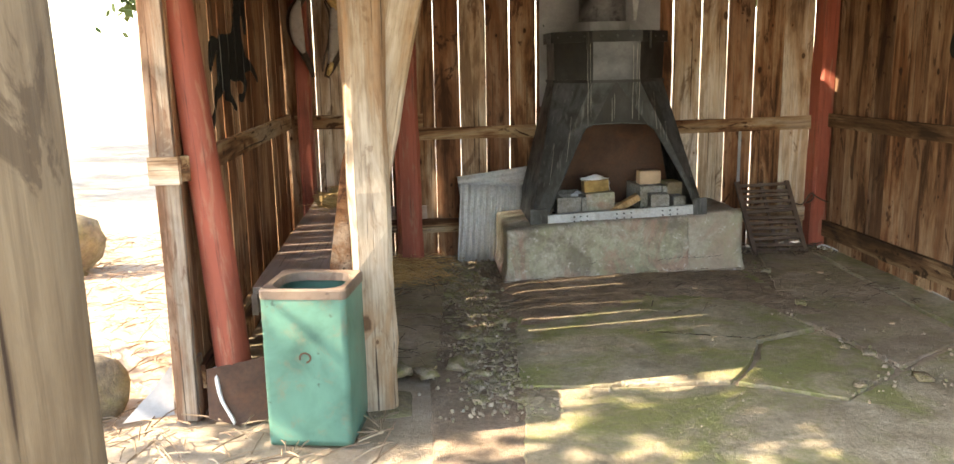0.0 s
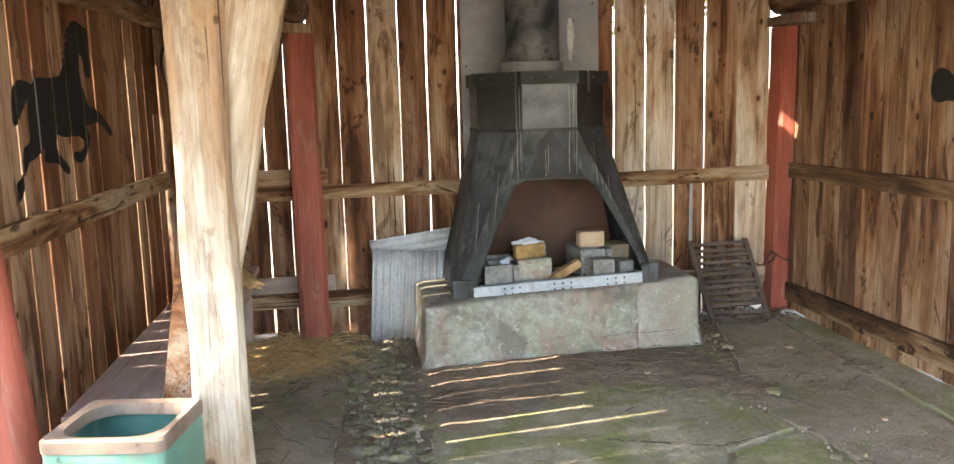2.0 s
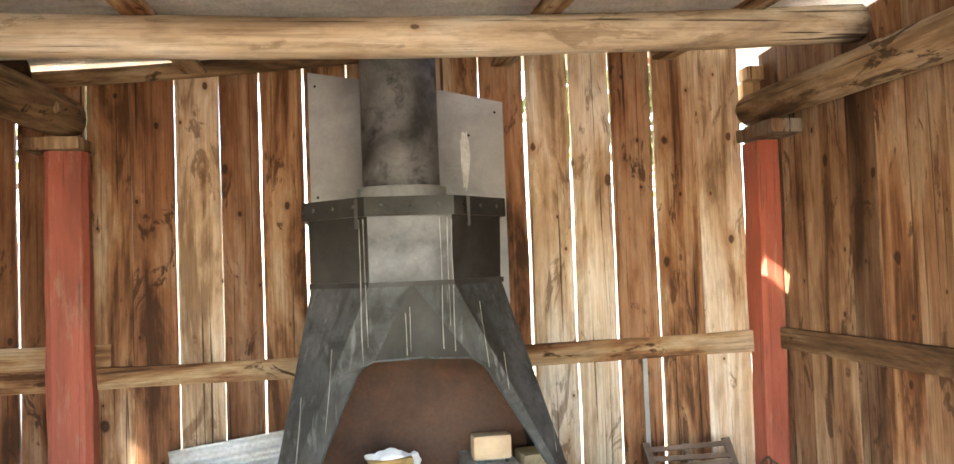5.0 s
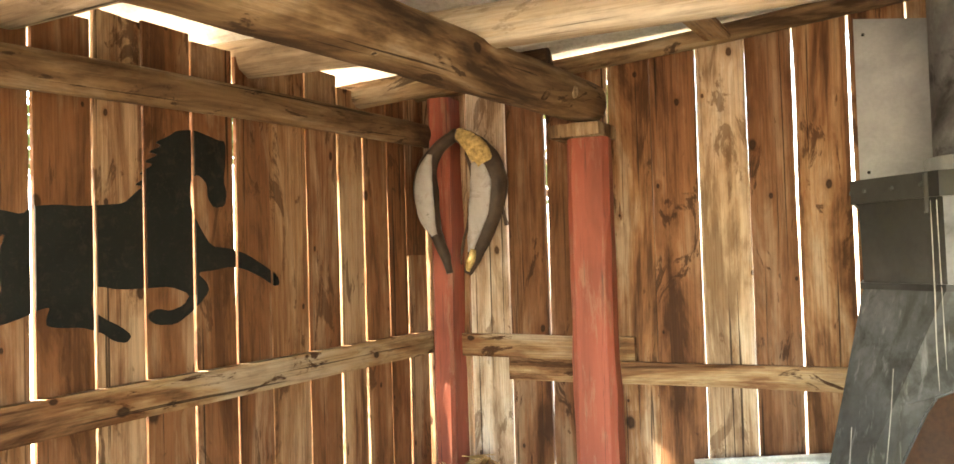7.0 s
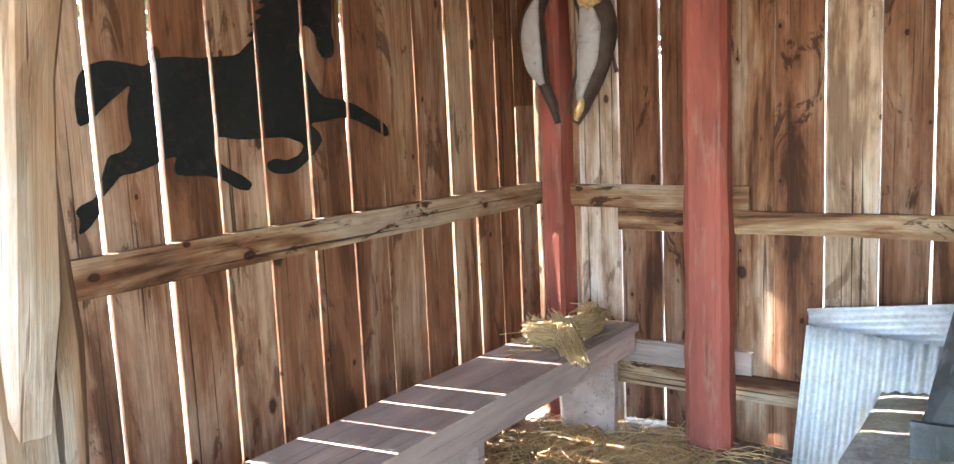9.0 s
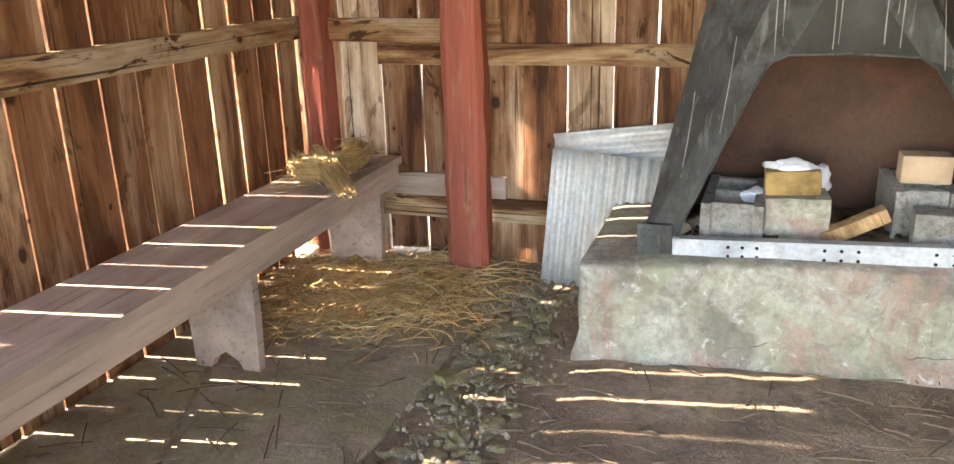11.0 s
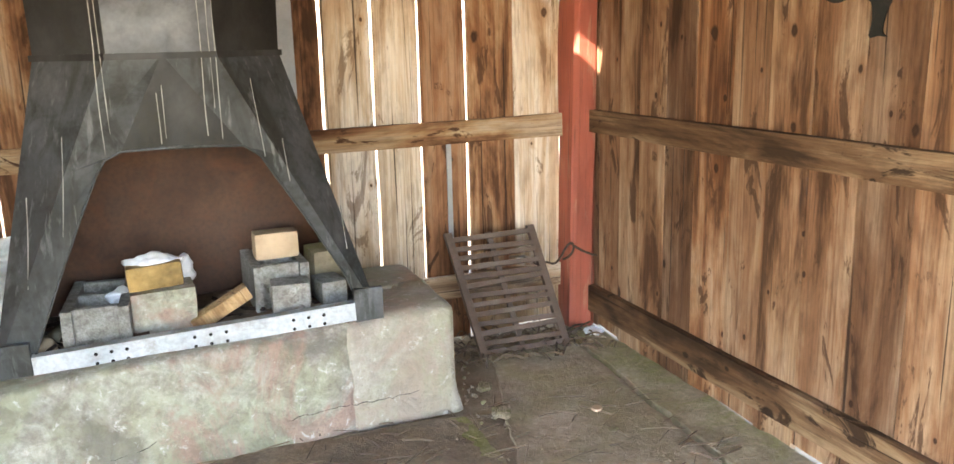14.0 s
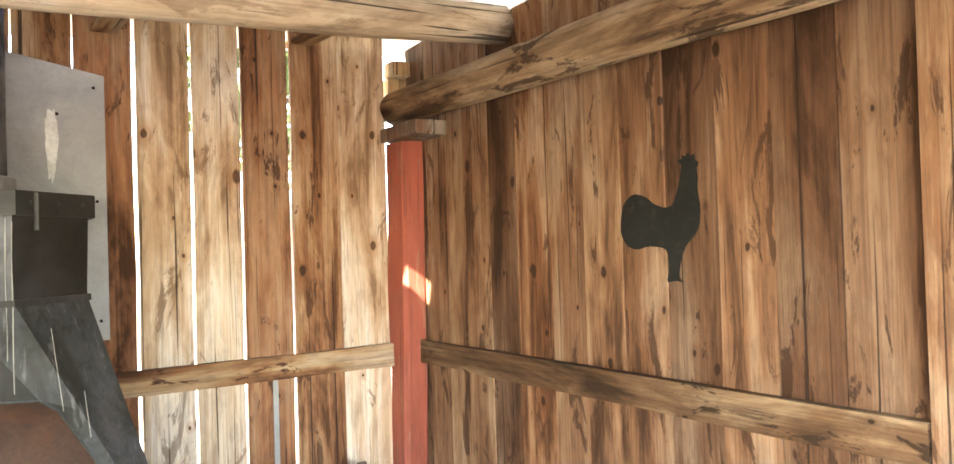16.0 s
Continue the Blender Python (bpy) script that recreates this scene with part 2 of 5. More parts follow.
RAIL = wood("rail_wood", [(0.36, 0.23, 0.122), (0.27, 0.15, 0.076), (0.42, 0.285, 0.16)], stains=1.15, reds=0.6, stain=(0.028, 0.014, 0.008))
LOG = wood("log_wood", [(0.56, 0.455, 0.335), (0.60, 0.50, 0.38)], reds=0.1, stains=0.55, weathered=0.7, grain=0.6, weather=(0.72, 0.66, 0.57), knots=0.5, red=(0.38, 0.26, 0.165), stain=(0.09, 0.055, 0.034))
LOG_DARK = wood("dark_log_wood", [(0.34, 0.23, 0.135), (0.30, 0.195, 0.11)], stains=1.0, reds=0.6, weathered=0.7, grain=0.5, weather=(0.56, 0.45, 0.33), knots=0.5, stain=(0.026, 0.014, 0.009), red=(0.13, 0.072, 0.038))
POST_WOOD = wood("bare_post_wood", [(0.292, 0.229, 0.157), (0.311, 0.249, 0.178)], red=(0.26, 0.135, 0.06), reds=0.35, stains=0.5, weathered=0.6, grain=0.8, weather=(0.54, 0.48, 0.40), knots=0.9, stain=(0.09, 0.05, 0.028))
RAIL_DARK = wood("stained_rail_wood", [(0.175, 0.105, 0.058), (0.154, 0.091, 0.049)], stains=1.2, red=(0.09, 0.046, 0.023), reds=0.7, weathered=0.6, stain=(0.020, 0.012, 0.007), weather=(0.46, 0.34, 0.21))
POLE_WOOD = wood("weathered_pole_wood", [(0.19, 0.145, 0.092)], red=(0.11, 0.076, 0.044), reds=0.6, stains=0.8, weathered=0.8, grain=0.9, weather=(0.30, 0.245, 0.175), knots=0.5, stain=(0.04, 0.027, 0.017))
GREY_WOOD = wood("grey_wood", [(0.22, 0.18, 0.14), (0.28, 0.23, 0.18)], stains=0.6, reds=0.3, weathered=0.6, weather=(0.36, 0.32, 0.28))
CUT_WOOD = wood("cut_wood", [(0.58, 0.39, 0.20), (0.52, 0.34, 0.17)], stains=0.3, reds=0.25, weathered=0.15, knots=0)
RED = paint("red_paint", (0.30, 0.078, 0.05), (0.34, 0.19, 0.125), 0.6, 0.65)
PINK = paint("faded_pink_paint", (0.40, 0.305, 0.255), (0.30, 0.22, 0.17), 0.6, 0.65)
GREEN = paint("green_paint", (0.075, 0.175, 0.135), (0.20, 0.13, 0.08), 0.35, 0.4, grain=False)
CAN_TOP = paint("worn_can_top", (0.17, 0.125, 0.095), (0.10, 0.05, 0.03), 0.6, 0.6, grain=False)
BLACK = paint("black_paint", (0.0105, 0.012, 0.0105), (0.05, 0.036, 0.025), 0.4, 0.85)
SLAB = stone("mossy_concrete", [(0.345, 0.293, 0.201), (0.448, 0.385, 0.270), (0.517, 0.448, 0.328)], moss=(0.215, 0.225, 0.075), mossy=0.9, dirty=0.5, stain=(0.18, 0.15, 0.095))
SLAB_BROWN = stone("trodden_concrete", [(0.33, 0.265, 0.19), (0.42, 0.345, 0.25), (0.50, 0.42, 0.315)], moss=(0.26, 0.25, 0.11), mossy=0.5, dirty=0.55, stain=(0.19, 0.15, 0.10))
HEARTH = stone("stained_concrete", [(0.36, 0.335, 0.28), (0.52, 0.495, 0.43), (0.45, 0.415, 0.36)], moss=(0.33, 0.345, 0.215), mossy=0.55, rust=(0.36, 0.225, 0.18), dirty=0.8, stain=(0.135, 0.115, 0.095))
HEARTH_END = stone("clean_concrete", [(0.38, 0.35, 0.295), (0.46, 0.43, 0.37), (0.42, 0.39, 0.33)], moss=(0.28, 0.29, 0.15), mossy=0.45, rust=(0.36, 0.28, 0.23), dirty=0.5, stain=(0.24, 0.21, 0.175))
CHUNK = stone("broken_concrete", [(0.36, 0.295, 0.20), (0.44, 0.37, 0.265), (0.51, 0.44, 0.33)], moss=(0.24, 0.235, 0.085), mossy=0.8, scale=0.6, dirty=0.5, stain=(0.17, 0.13, 0.085))
ROCK = stone("field_stone", [(0.24, 0.20, 0.13), (0.34, 0.29, 0.2)], moss=(0.2, 0.19, 0.06), mossy=0.5, scale=2.0)
BLOCK = stone("grey_block", [(0.396, 0.384, 0.360), (0.504, 0.492, 0.456)], mossy=0.1, dirty=0.3, scale=3.0)
SOIL = stone("dark_soil", [(0.230, 0.167, 0.116), (0.356, 0.269, 0.189), (0.460, 0.359, 0.259)], mossy=0.10, stain=(0.13, 0.097, 0.072), scale=2.0, spots=0.5)
YARD = stone("dry_yard", [(0.34, 0.27, 0.19), (0.42, 0.34, 0.25), (0.48, 0.40, 0.31)], mossy=0.1, stain=(0.24, 0.18, 0.12), dirty=0.4)
# paler than the drum's sides: the outdoor sheen is put into this colour
PLATE = metal("bare_sheen_plate", [(0.060, 0.062, 0.065), (0.095, 0.098, 0.102), (0.14, 0.143, 0.148)], rusty=0.45, rough=0.42, shine=0.35, rust=(0.05, 0.05, 0.05))
LIME = plain("lime_run", (0.26, 0.255, 0.23), 0.8, 0.3)
STEEL = metal("smoked_steel", [(0.026, 0.029, 0.028), (0.058, 0.063, 0.063), (0.115, 0.121, 0.124)], rusty=0.75, rough=0.5, shine=0.3, rust=(0.026, 0.026, 0.020), grime=0.7, smears=True)
SOOT = metal("sooty_steel", [(0.010, 0.010, 0.009), (0.026, 0.026, 0.024), (0.052, 0.052, 0.050)], rusty=0.4, rough=0.45, shine=0.25, rust=(0.050, 0.046, 0.030))
RUST = metal("rusted_plate", [(0.072, 0.037, 0.024), (0.115, 0.060, 0.038), (0.09, 0.053, 0.038)], rust=(0.15, 0.065, 0.036), grime=0.8, rough=0.8, shine=0.1)
ZINC = metal("galvanised_sheet", [(0.50, 0.51, 0.50), (0.62, 0.63, 0.62), (0.70, 0.70, 0.68)], rust=(0.42, 0.38, 0.33), rusty=0.35, rough=0.5, shine=0.35)
GREY_SHEET = metal("grey_sheet", [(0.24, 0.245, 0.25), (0.32, 0.325, 0.33), (0.40, 0.40, 0.40)], rusty=0.3, rough=0.55, shine=0.3, rust=(0.50, 0.50, 0.49), grime=0.2)
IRON = metal("rusty_iron", [(0.075, 0.052, 0.042), (0.13, 0.090, 0.070), (0.19, 0.145, 0.118)], rough=0.75, shine=0.3)
BAR = metal("blue_white_channel", [(0.36, 0.39, 0.41), (0.50, 0.53, 0.54), (0.27, 0.31, 0.34)], rust=(0.22, 0.17, 0.13), rusty=0.6, rough=0.5, shine=0.1)
BRICK = plain("buff_brick", (0.52, 0.38, 0.25), 0.85, 0.15)
YELLOW = plain("mossy_yellow_brick", (0.27, 0.175, 0.065), 0.8, 0.6)
CLOTH = plain("white_cloth", (0.74, 0.76, 0.80), 0.85, 0.08)
LEATHER = plain("worn_leather", (0.055, 0.035, 0.024), 0.6, 0.5)
PAD = paint("grey_collar_lining", (0.36, 0.33, 0.31), (0.12, 0.07, 0.05), 0.4, 0.8, grain=False)
FLUE = metal("stained_flue", [(0.035, 0.035, 0.036), (0.13, 0.132, 0.136), (0.26, 0.265, 0.27)], rusty=0.75, rough=0.55, shine=0.35, rust=(0.018, 0.017, 0.015))
HOLE = plain("bolt_hole", (0.012, 0.011, 0.01), 0.9, 0.1)
STRAW = blades("straw", [(0.46, 0.27, 0.10), (0.60, 0.38, 0.16), (0.24, 0.13, 0.05), (0.66, 0.47, 0.23), (0.34, 0.19, 0.07)])
STUFFING = plain("straw_stuffing", (0.46, 0.32, 0.135), 0.9, 0.5, 60.0)
BUNDLE = blades("bundle_straw", [(0.36, 0.24, 0.10), (0.50, 0.35, 0.16), (0.27, 0.165, 0.065)])
LITTER = blades("dry_litter", [(0.20, 0.13, 0.08), (0.34, 0.25, 0.16), (0.14, 0.09, 0.055), (0.42, 0.33, 0.22)])
TWIGS = blades("dark_twigs", [(0.05, 0.035, 0.024), (0.10, 0.07, 0.045), (0.16, 0.115, 0.075), (0.07, 0.05, 0.035)])
PEBBLES = blades("pebbles", [(0.19, 0.155, 0.11), (0.26, 0.215, 0.155), (0.34, 0.285, 0.21), (0.16, 0.13, 0.09), (0.23, 0.215, 0.11)])
LEAF = blades("leaves", [(0.05, 0.08, 0.02), (0.09, 0.12, 0.035), (0.07, 0.1, 0.03)])
BARK = wood("bark", [(0.16, 0.12, 0.085), (0.2, 0.15, 0.11)], reds=0.2, weather=(0.24, 0.2, 0.16), knots=0)


# ---- building blocks ----
def part(name, bm, material, parent=None, label="", m=None, smooth=False):
    """Links a bmesh as one mesh object, under a thing or a part if one is given."""
    me = bpy.data.meshes.new(name)
    bm.to_mesh(me)
    bm.free()
    return piece(name, me, material, parent, label, m, smooth)


def piece(name, me, material, parent=None, label="", m=None, smooth=False):
    if not me.materials:
        me.materials.append(material)
    if smooth:
        me.polygons.foreach_set("use_smooth", [True] * len(me.polygons))
    ob = new(name, me)
    if parent is not None:
        ob.parent = parent
    if m is not None:
        ob.matrix_basis = m
    return tagged(ob, label)


def thing(name, m, label, category, group="", kind=""):
    ob = new(name)
    ob.empty_display_size = 0.05
    ob.matrix_basis = m
    return tagged(ob, label, category, group, kind)


def cuboid(lo, hi, bevel=0.0, bm=None):
    own = bm is None
    bm = bmesh.new() if own else bm
    made = bmesh.ops.create_cube(bm, size=1.0)["verts"]
    for v in made:
        v.co = [lo[i] + (v.co[i] + 0.5) * (hi[i] - lo[i]) for i in range(3)]
    if bevel:
        edges = list({e for v in made for e in v.link_edges})
        bmesh.ops.bevel(bm, geom=edges, offset=bevel, segments=2, affect="EDGES", profile=0.5)
    return bm


def lathe(rings, sides=16, cap=True, start=0.0):
    """Rings of (x, y, z, radius x, radius y) joined into a skin."""
    bm = bmesh.new()
    rows = []
    for x, y, z, rx, ry in rings:
        rows.append([bm.verts.new((x + rx * math.cos(start + 2 * math.pi * k / sides), y + ry * math.sin(start + 2 * math.pi * k / sides), z)) for k in range(sides)])
    for a, b in zip(rows, rows[1:]):
        for k in range(sides):
            bm.faces.new((a[k], a[(k + 1) % sides], b[(k + 1) % sides], b[k]))
    if cap:
        bm.faces.new(rows[0][::-1])
        bm.faces.new(rows[-1])
    return bm


def along(p0, p1, turn=0.0):
    """The pose of a piece at p0 whose z runs to p1."""
    d = Vector(p1) - Vector(p0)
    return Matrix.Translation(p0) @ d.to_track_quat("Z", "Y").to_matrix().to_4x4() @ pose(0, 0, 0, 0, 0, turn)


def log_mesh(length, r0, r1, seed, bow=0.02, rough=0.06, sides=18, flat=1.0):
    n = max(6, int(length / 0.12))
    rows = []
    for i in range(n + 1):
        f = i / n
        z = f * length
        r = r0 + (r1 - r0) * f
        rows.append((bow * math.sin(math.pi * f) * math.cos(seed), bow * math.sin(math.pi * f) * math.sin(seed), z, r, r * flat))
    bm = lathe(rows, sides)
    for v in bm.verts:
        a = math.atan2(v.co.y, v.co.x)
        k = noise.noise((2.1 * math.cos(a) + seed * 7, 2.1 * math.sin(a), v.co.z * 2.2)) + 0.5 * noise.noise((5 * math.cos(a), 5 * math.sin(a) + seed, v.co.z * 6))
        v.co.x *= 1 + rough * k
        v.co.y *= 1 + rough * k
    return bm


def log(name, p0, p1, r0, r1, material, seed, label="", category="", parent=None, kind="", **shape):
    bm = log_mesh((Vector(p1) - Vector(p0)).length, r0, r1, seed, **shape)
    ob = part(name, bm, material, parent, label, along(p0, p1, seed * 40), True)
    return tagged(ob, "", category, "", kind)


def hewn(name, p0, p1, wide, deep, material, seed, rough=0.006, parent=None, label="", category="", group="", kind="", taper=1.0, turn=0.0, chamfer=0.16):
    """A roughly squared post with worn corners."""
    length = (Vector(p1) - Vector(p0)).length
    n = max(5, int(length / 0.14))
    bm = bmesh.new()
    rows = []
    for i in range(n + 1):
        f = i / n
        s = 1 + (taper - 1) * f
        a, b, c = wide / 2 * s, deep / 2 * s, chamfer * min(wide, deep) * s
        ring = [(-a + c, -b), (a - c, -b), (a, -b + c), (a, b - c), (a - c, b), (-a + c, b), (-a, b - c), (-a, -b + c)]
        row = []
        for k, (x, y) in enumerate(ring):
            z = f * length
            q = rough * 1.6 * noise.noise((seed * 3.1 + x * 9, y * 9, z * 3.5)) + rough * noise.noise((k * 2.7 + seed, z * 9, 0))
            row.append(bm.verts.new((x * (1 + q / wide * 2), y * (1 + q / deep * 2), z)))
        rows.append(row)
    for a, b in zip(rows, rows[1:]):
        for k in range(8):
            bm.faces.new((a[k], a[(k + 1) % 8], b[(k + 1) % 8], b[k]))
    bm.faces.new(rows[0][::-1])
    bm.faces.new(rows[-1])
    ob = part(name, bm, material, parent, label, along(p0, p1) @ pose(0, 0, 0, 0, 0, turn))
    return tagged(ob, "", category, group, kind)


def plank_mesh(wide, thick, length, seed, jig=0.002, cut=0.0):
    """A sawn plank along z with slightly uneven edges; its face is at y = 0 and its back at y = thick."""
    n = max(3, int(length / 0.3))
    bm = bmesh.new()
    rows = []
    e = 0.0015
    for i in range(n + 1):
        z = length * i / n
        l = -wide / 2 + jig * noise.noise((seed * 5.3, z * 2.6, 0))
        r = wide / 2 + jig * noise.noise((seed * 5.3, z * 2.6, 9))
        w = 0.0025 * noise.noise((seed, z * 1.2, 4))
        zl, zr = (z, z) if 0 < i < n else (z + cut * rng.uniform(-1, 1), z + cut * rng.uniform(-1, 1))
        rows.append([bm.verts.new(c) for c in ((l + e, w, zl), (r - e, w, zr), (r, w + e, zr), (r, w + thick, zr), (l, w + thick, zl), (l, w + e, zl))])
    for a, b in zip(rows, rows[1:]):
        for k in range(6):
            bm.faces.new((a[k], a[(k + 1) % 6], b[(k + 1) % 6], b[k]))
    bm.faces.new(rows[0][::-1])
    bm.faces.new(rows[-1])
    return bm


def rough_block(lo, hi, cuts, amount, seed, round_off=0.02):
    """A worn block: a box cut fine, its corners rounded and its faces uneven."""
    bm = cuboid(lo, hi)
    bmesh.ops.subdivide_edges(bm, edges=bm.edges[:], cuts=cuts, use_grid_fill=True)
    c, h = (Vector(lo) + Vector(hi)) / 2, (Vector(hi) - Vector(lo)) / 2
    for v in bm.verts:
        d = v.co - c
        q = Vector([max(0.0, abs(d[i]) - (h[i] - round_off)) for i in range(3)])
        if q.length > round_off:
            s = round_off / q.length
            for i in range(3):
                if q[i] > 0:
                    d[i] = math.copysign(h[i] - round_off + q[i] * s, d[i])
        v.co = c + d
        v.co += amount * Vector([noise.noise(v.co * 4.0 + Vector((seed, i * 17.0, 0))) + 0.5 * noise.noise(v.co * 13.0 + Vector((seed, i * 7.0, 0))) for i in range(3)])
    return bm


def pebble_mesh(seed, size=(1, 1, 0.6), cuts=2):
    bm = bmesh.new()
    bmesh.ops.create_icosphere(bm, subdivisions=cuts, radius=0.5)
    for v in bm.verts:
        k = 1 + 0.35 * noise.noise(v.co * 2.2 + Vector((seed * 3.7, 0, 0))) + 0.15 * noise.noise(v.co * 6 + Vector((0, seed, 0)))
        v.co = Vector((v.co.x * size[0], v.co.y * size[1], v.co.z * size[2])) * k
    return bm


def heap(name, blades_at, material, label, category):
    """Many thin straws or twigs in one mesh: rows of place, direction, length, width, arch."""
    verts, faces = [], []
    for p, d, length, width, arch in blades_at:
        p, d = Vector(p), Vector(d).normalized()
        side = d.cross(Vector((0, 0, 1)))
        side = (side if side.length > 0.1 else Vector((1, 0, 0))).normalized() * width / 2
        up = side.cross(d).normalized() * width * 0.8
        base = len(verts)
        for k in range(3):
            q = p + d * length * (k / 2 - 0.5) + Vector((0, 0, arch * (1 - (k - 1) ** 2)))
            verts += [q - side, q + side, q + up]
        for k in range(2):
            a = base + 3 * k
            faces += [(a, a + 1, a + 4, a + 3), (a + 1, a + 2, a + 5, a + 4), (a + 2, a, a + 3, a + 5)]
    me = bpy.data.meshes.new(name)
    me.from_pydata([tuple(v) for v in verts], [], faces)
    return tagged(piece(name, me, material), label, category, "", "stuff")


def outline(name, points, thick, material, m, parent=None, label="", cuts=(), gap=0.012, smooth=2):
    """A flat shape of the given thickness from its outline (u, v), left open along the lines u = cut."""
    pts = [Vector((u, v, 0)) for u, v in points]
    for _ in range(smooth):
        pts = [q for a, b in zip(pts, pts[1:] + pts[:1]) for q in (a * 0.8 + b * 0.2, a * 0.2 + b * 0.8)]
    bm = bmesh.new()
    face = bm.faces.new([bm.verts.new(p) for p in pts])
    bm.normal_update()
    bmesh.ops.triangulate(bm, faces=[face])
    for u in cuts:
        for off in (-gap / 2, gap / 2):
            bmesh.ops.bisect_plane(bm, geom=bm.verts[:] + bm.edges[:] + bm.faces[:], plane_co=(u + off, 0, 0), plane_no=(1, 0, 0))
        bmesh.ops.delete(bm, geom=[f for f in bm.faces if abs(f.calc_center_median().x - u) < gap / 2], context="FACES")
    made = bmesh.ops.extrude_face_region(bm, geom=bm.faces[:])["geom"]
    for v in made:
        if isinstance(v, bmesh.types.BMVert):
            v.co.z += thick
    bmesh.ops.recalc_face_normals(bm, faces=bm.faces[:])
    return part(name, bm, material, parent, label, m)


# ---- ground ----
def ground_height(x, y):
    far = max(0.0, math.hypot(x, y + 2) - 9)
    bump = 0.012 * noise.noise((x * 1.7, y * 1.7, 0)) + 0.006 * noise.noise((x * 7, y * 7, 3))
    return -0.012 + bump + 0.02 * far * (0.5 + 0.5 * noise.noise((x * 0.05, y * 0.05, 8)))


def ground():
    line = sorted({round(s * v, 3) for s in (-1, 1) for v in [i * 0.1 for i in range(61)] + [6.5, 7.5, 9, 11, 14, 18, 25, 35, 50, 80, 130, 220, 400]})
    verts = [(x, y - 2, ground_height(x, y - 2) if max(abs(x), abs(y)) < 100 else -1.0) for y in line for x in line]
    n = len(line)
    faces = [(j * n + i, j * n + i + 1, (j + 1) * n + i + 1, (j + 1) * n + i) for j in range(n - 1) for i in range(n - 1)]
    me = bpy.data.meshes.new("ground")
    me.from_pydata(verts, [], faces)
    tagged(piece("ground", me, YARD, smooth=True), "dry earth yard with litter", "ground", kind="structure")
    # darker trodden soil under the roof
    n = 64
    verts, faces = [], []
    for j in range(n + 1):
        for i in range(n + 1):
            x, y = -1.9 + 4.0 * i / n, -4.2 + 4.35 * j / n
            edge = min(x + 1.9, 2.1 - x, y + 4.2, 0.3) / 0.3
            under = -0.075 if x > -0.33 or (x < -0.86 and y < -0.7) else 0.0
            verts.append((x, y, under - 0.045 + 0.045 * max(0, edge) + 0.010 * noise.noise((x * 5, y * 5, 2)) + 0.006 * noise.noise((x * 14, y * 14, 5))))
    faces = [(j * (n + 1) + i, j * (n + 1) + i + 1, (j + 1) * (n + 1) + i + 1, (j + 1) * (n + 1) + i) for j in range(n) for i in range(n)]
    me = bpy.data.meshes.new("soil")
    me.from_pydata(verts, [], faces)
    tagged(piece("floor", me, SOIL, smooth=True), "dark trodden soil floor under the shed roof", "floor", kind="structure")


def slab(parent, pts, top, seed, material=SLAB):
    """A broken concrete slab with ragged, slightly rounded edges."""
    ring = []
    for (x0, y0), (x1, y1) in zip(pts, pts[1:] + pts[:1]):
        n = max(1, int(math.hypot(x1 - x0, y1 - y0) / 0.05))
        for k in range(n):
            f = k / n
            x, y = x0 + (x1 - x0) * f, y0 + (y1 - y0) * f
            ring.append((x + 0.017 * noise.noise((x * 13, y * 13, 1)), y + 0.017 * noise.noise((x * 13, y * 13, 31))))
    cx, cy = sum(p[0] for p in ring) / len(ring), sum(p[1] for p in ring) / len(ring)
    ring = [(cx + (x - cx) * (1 + 0.001 / math.hypot(x - cx, y - cy)), cy + (y - cy) * (1 + 0.001 / math.hypot(x - cx, y - cy))) for x, y in ring]
    bm = bmesh.new()

    def z(x, y):
        return top + 0.006 * noise.noise((x * 1.6, y * 1.6, seed)) + 0.0025 * noise.noise((x * 9, y * 9, seed))

    low = [bm.verts.new((x, y, top - 0.10)) for x, y in ring]
    mid = [bm.verts.new((x, y, z(x, y) - 0.005)) for x, y in ring]
    upper = []
    for x, y in ring:
        d = math.hypot(x - cx, y - cy)
        s = 1 - 0.004 / d
        px, py = cx + (x - cx) * s, cy + (y - cy) * s
        upper.append(bm.verts.new((px, py, z(px, py))))
    n = len(ring)
    for a, b in ((low, mid), (mid, upper)):
        for k in range(n):
            bm.faces.new((a[k], a[(k + 1) % n], b[(k + 1) % n], b[k]))
    face = bm.faces.new(upper)
    bm.normal_update()
    bmesh.ops.triangulate(bm, faces=[face])
    bmesh.ops.recalc_face_normals(bm, faces=bm.faces[:])
    return part("slab", bm, material, parent)


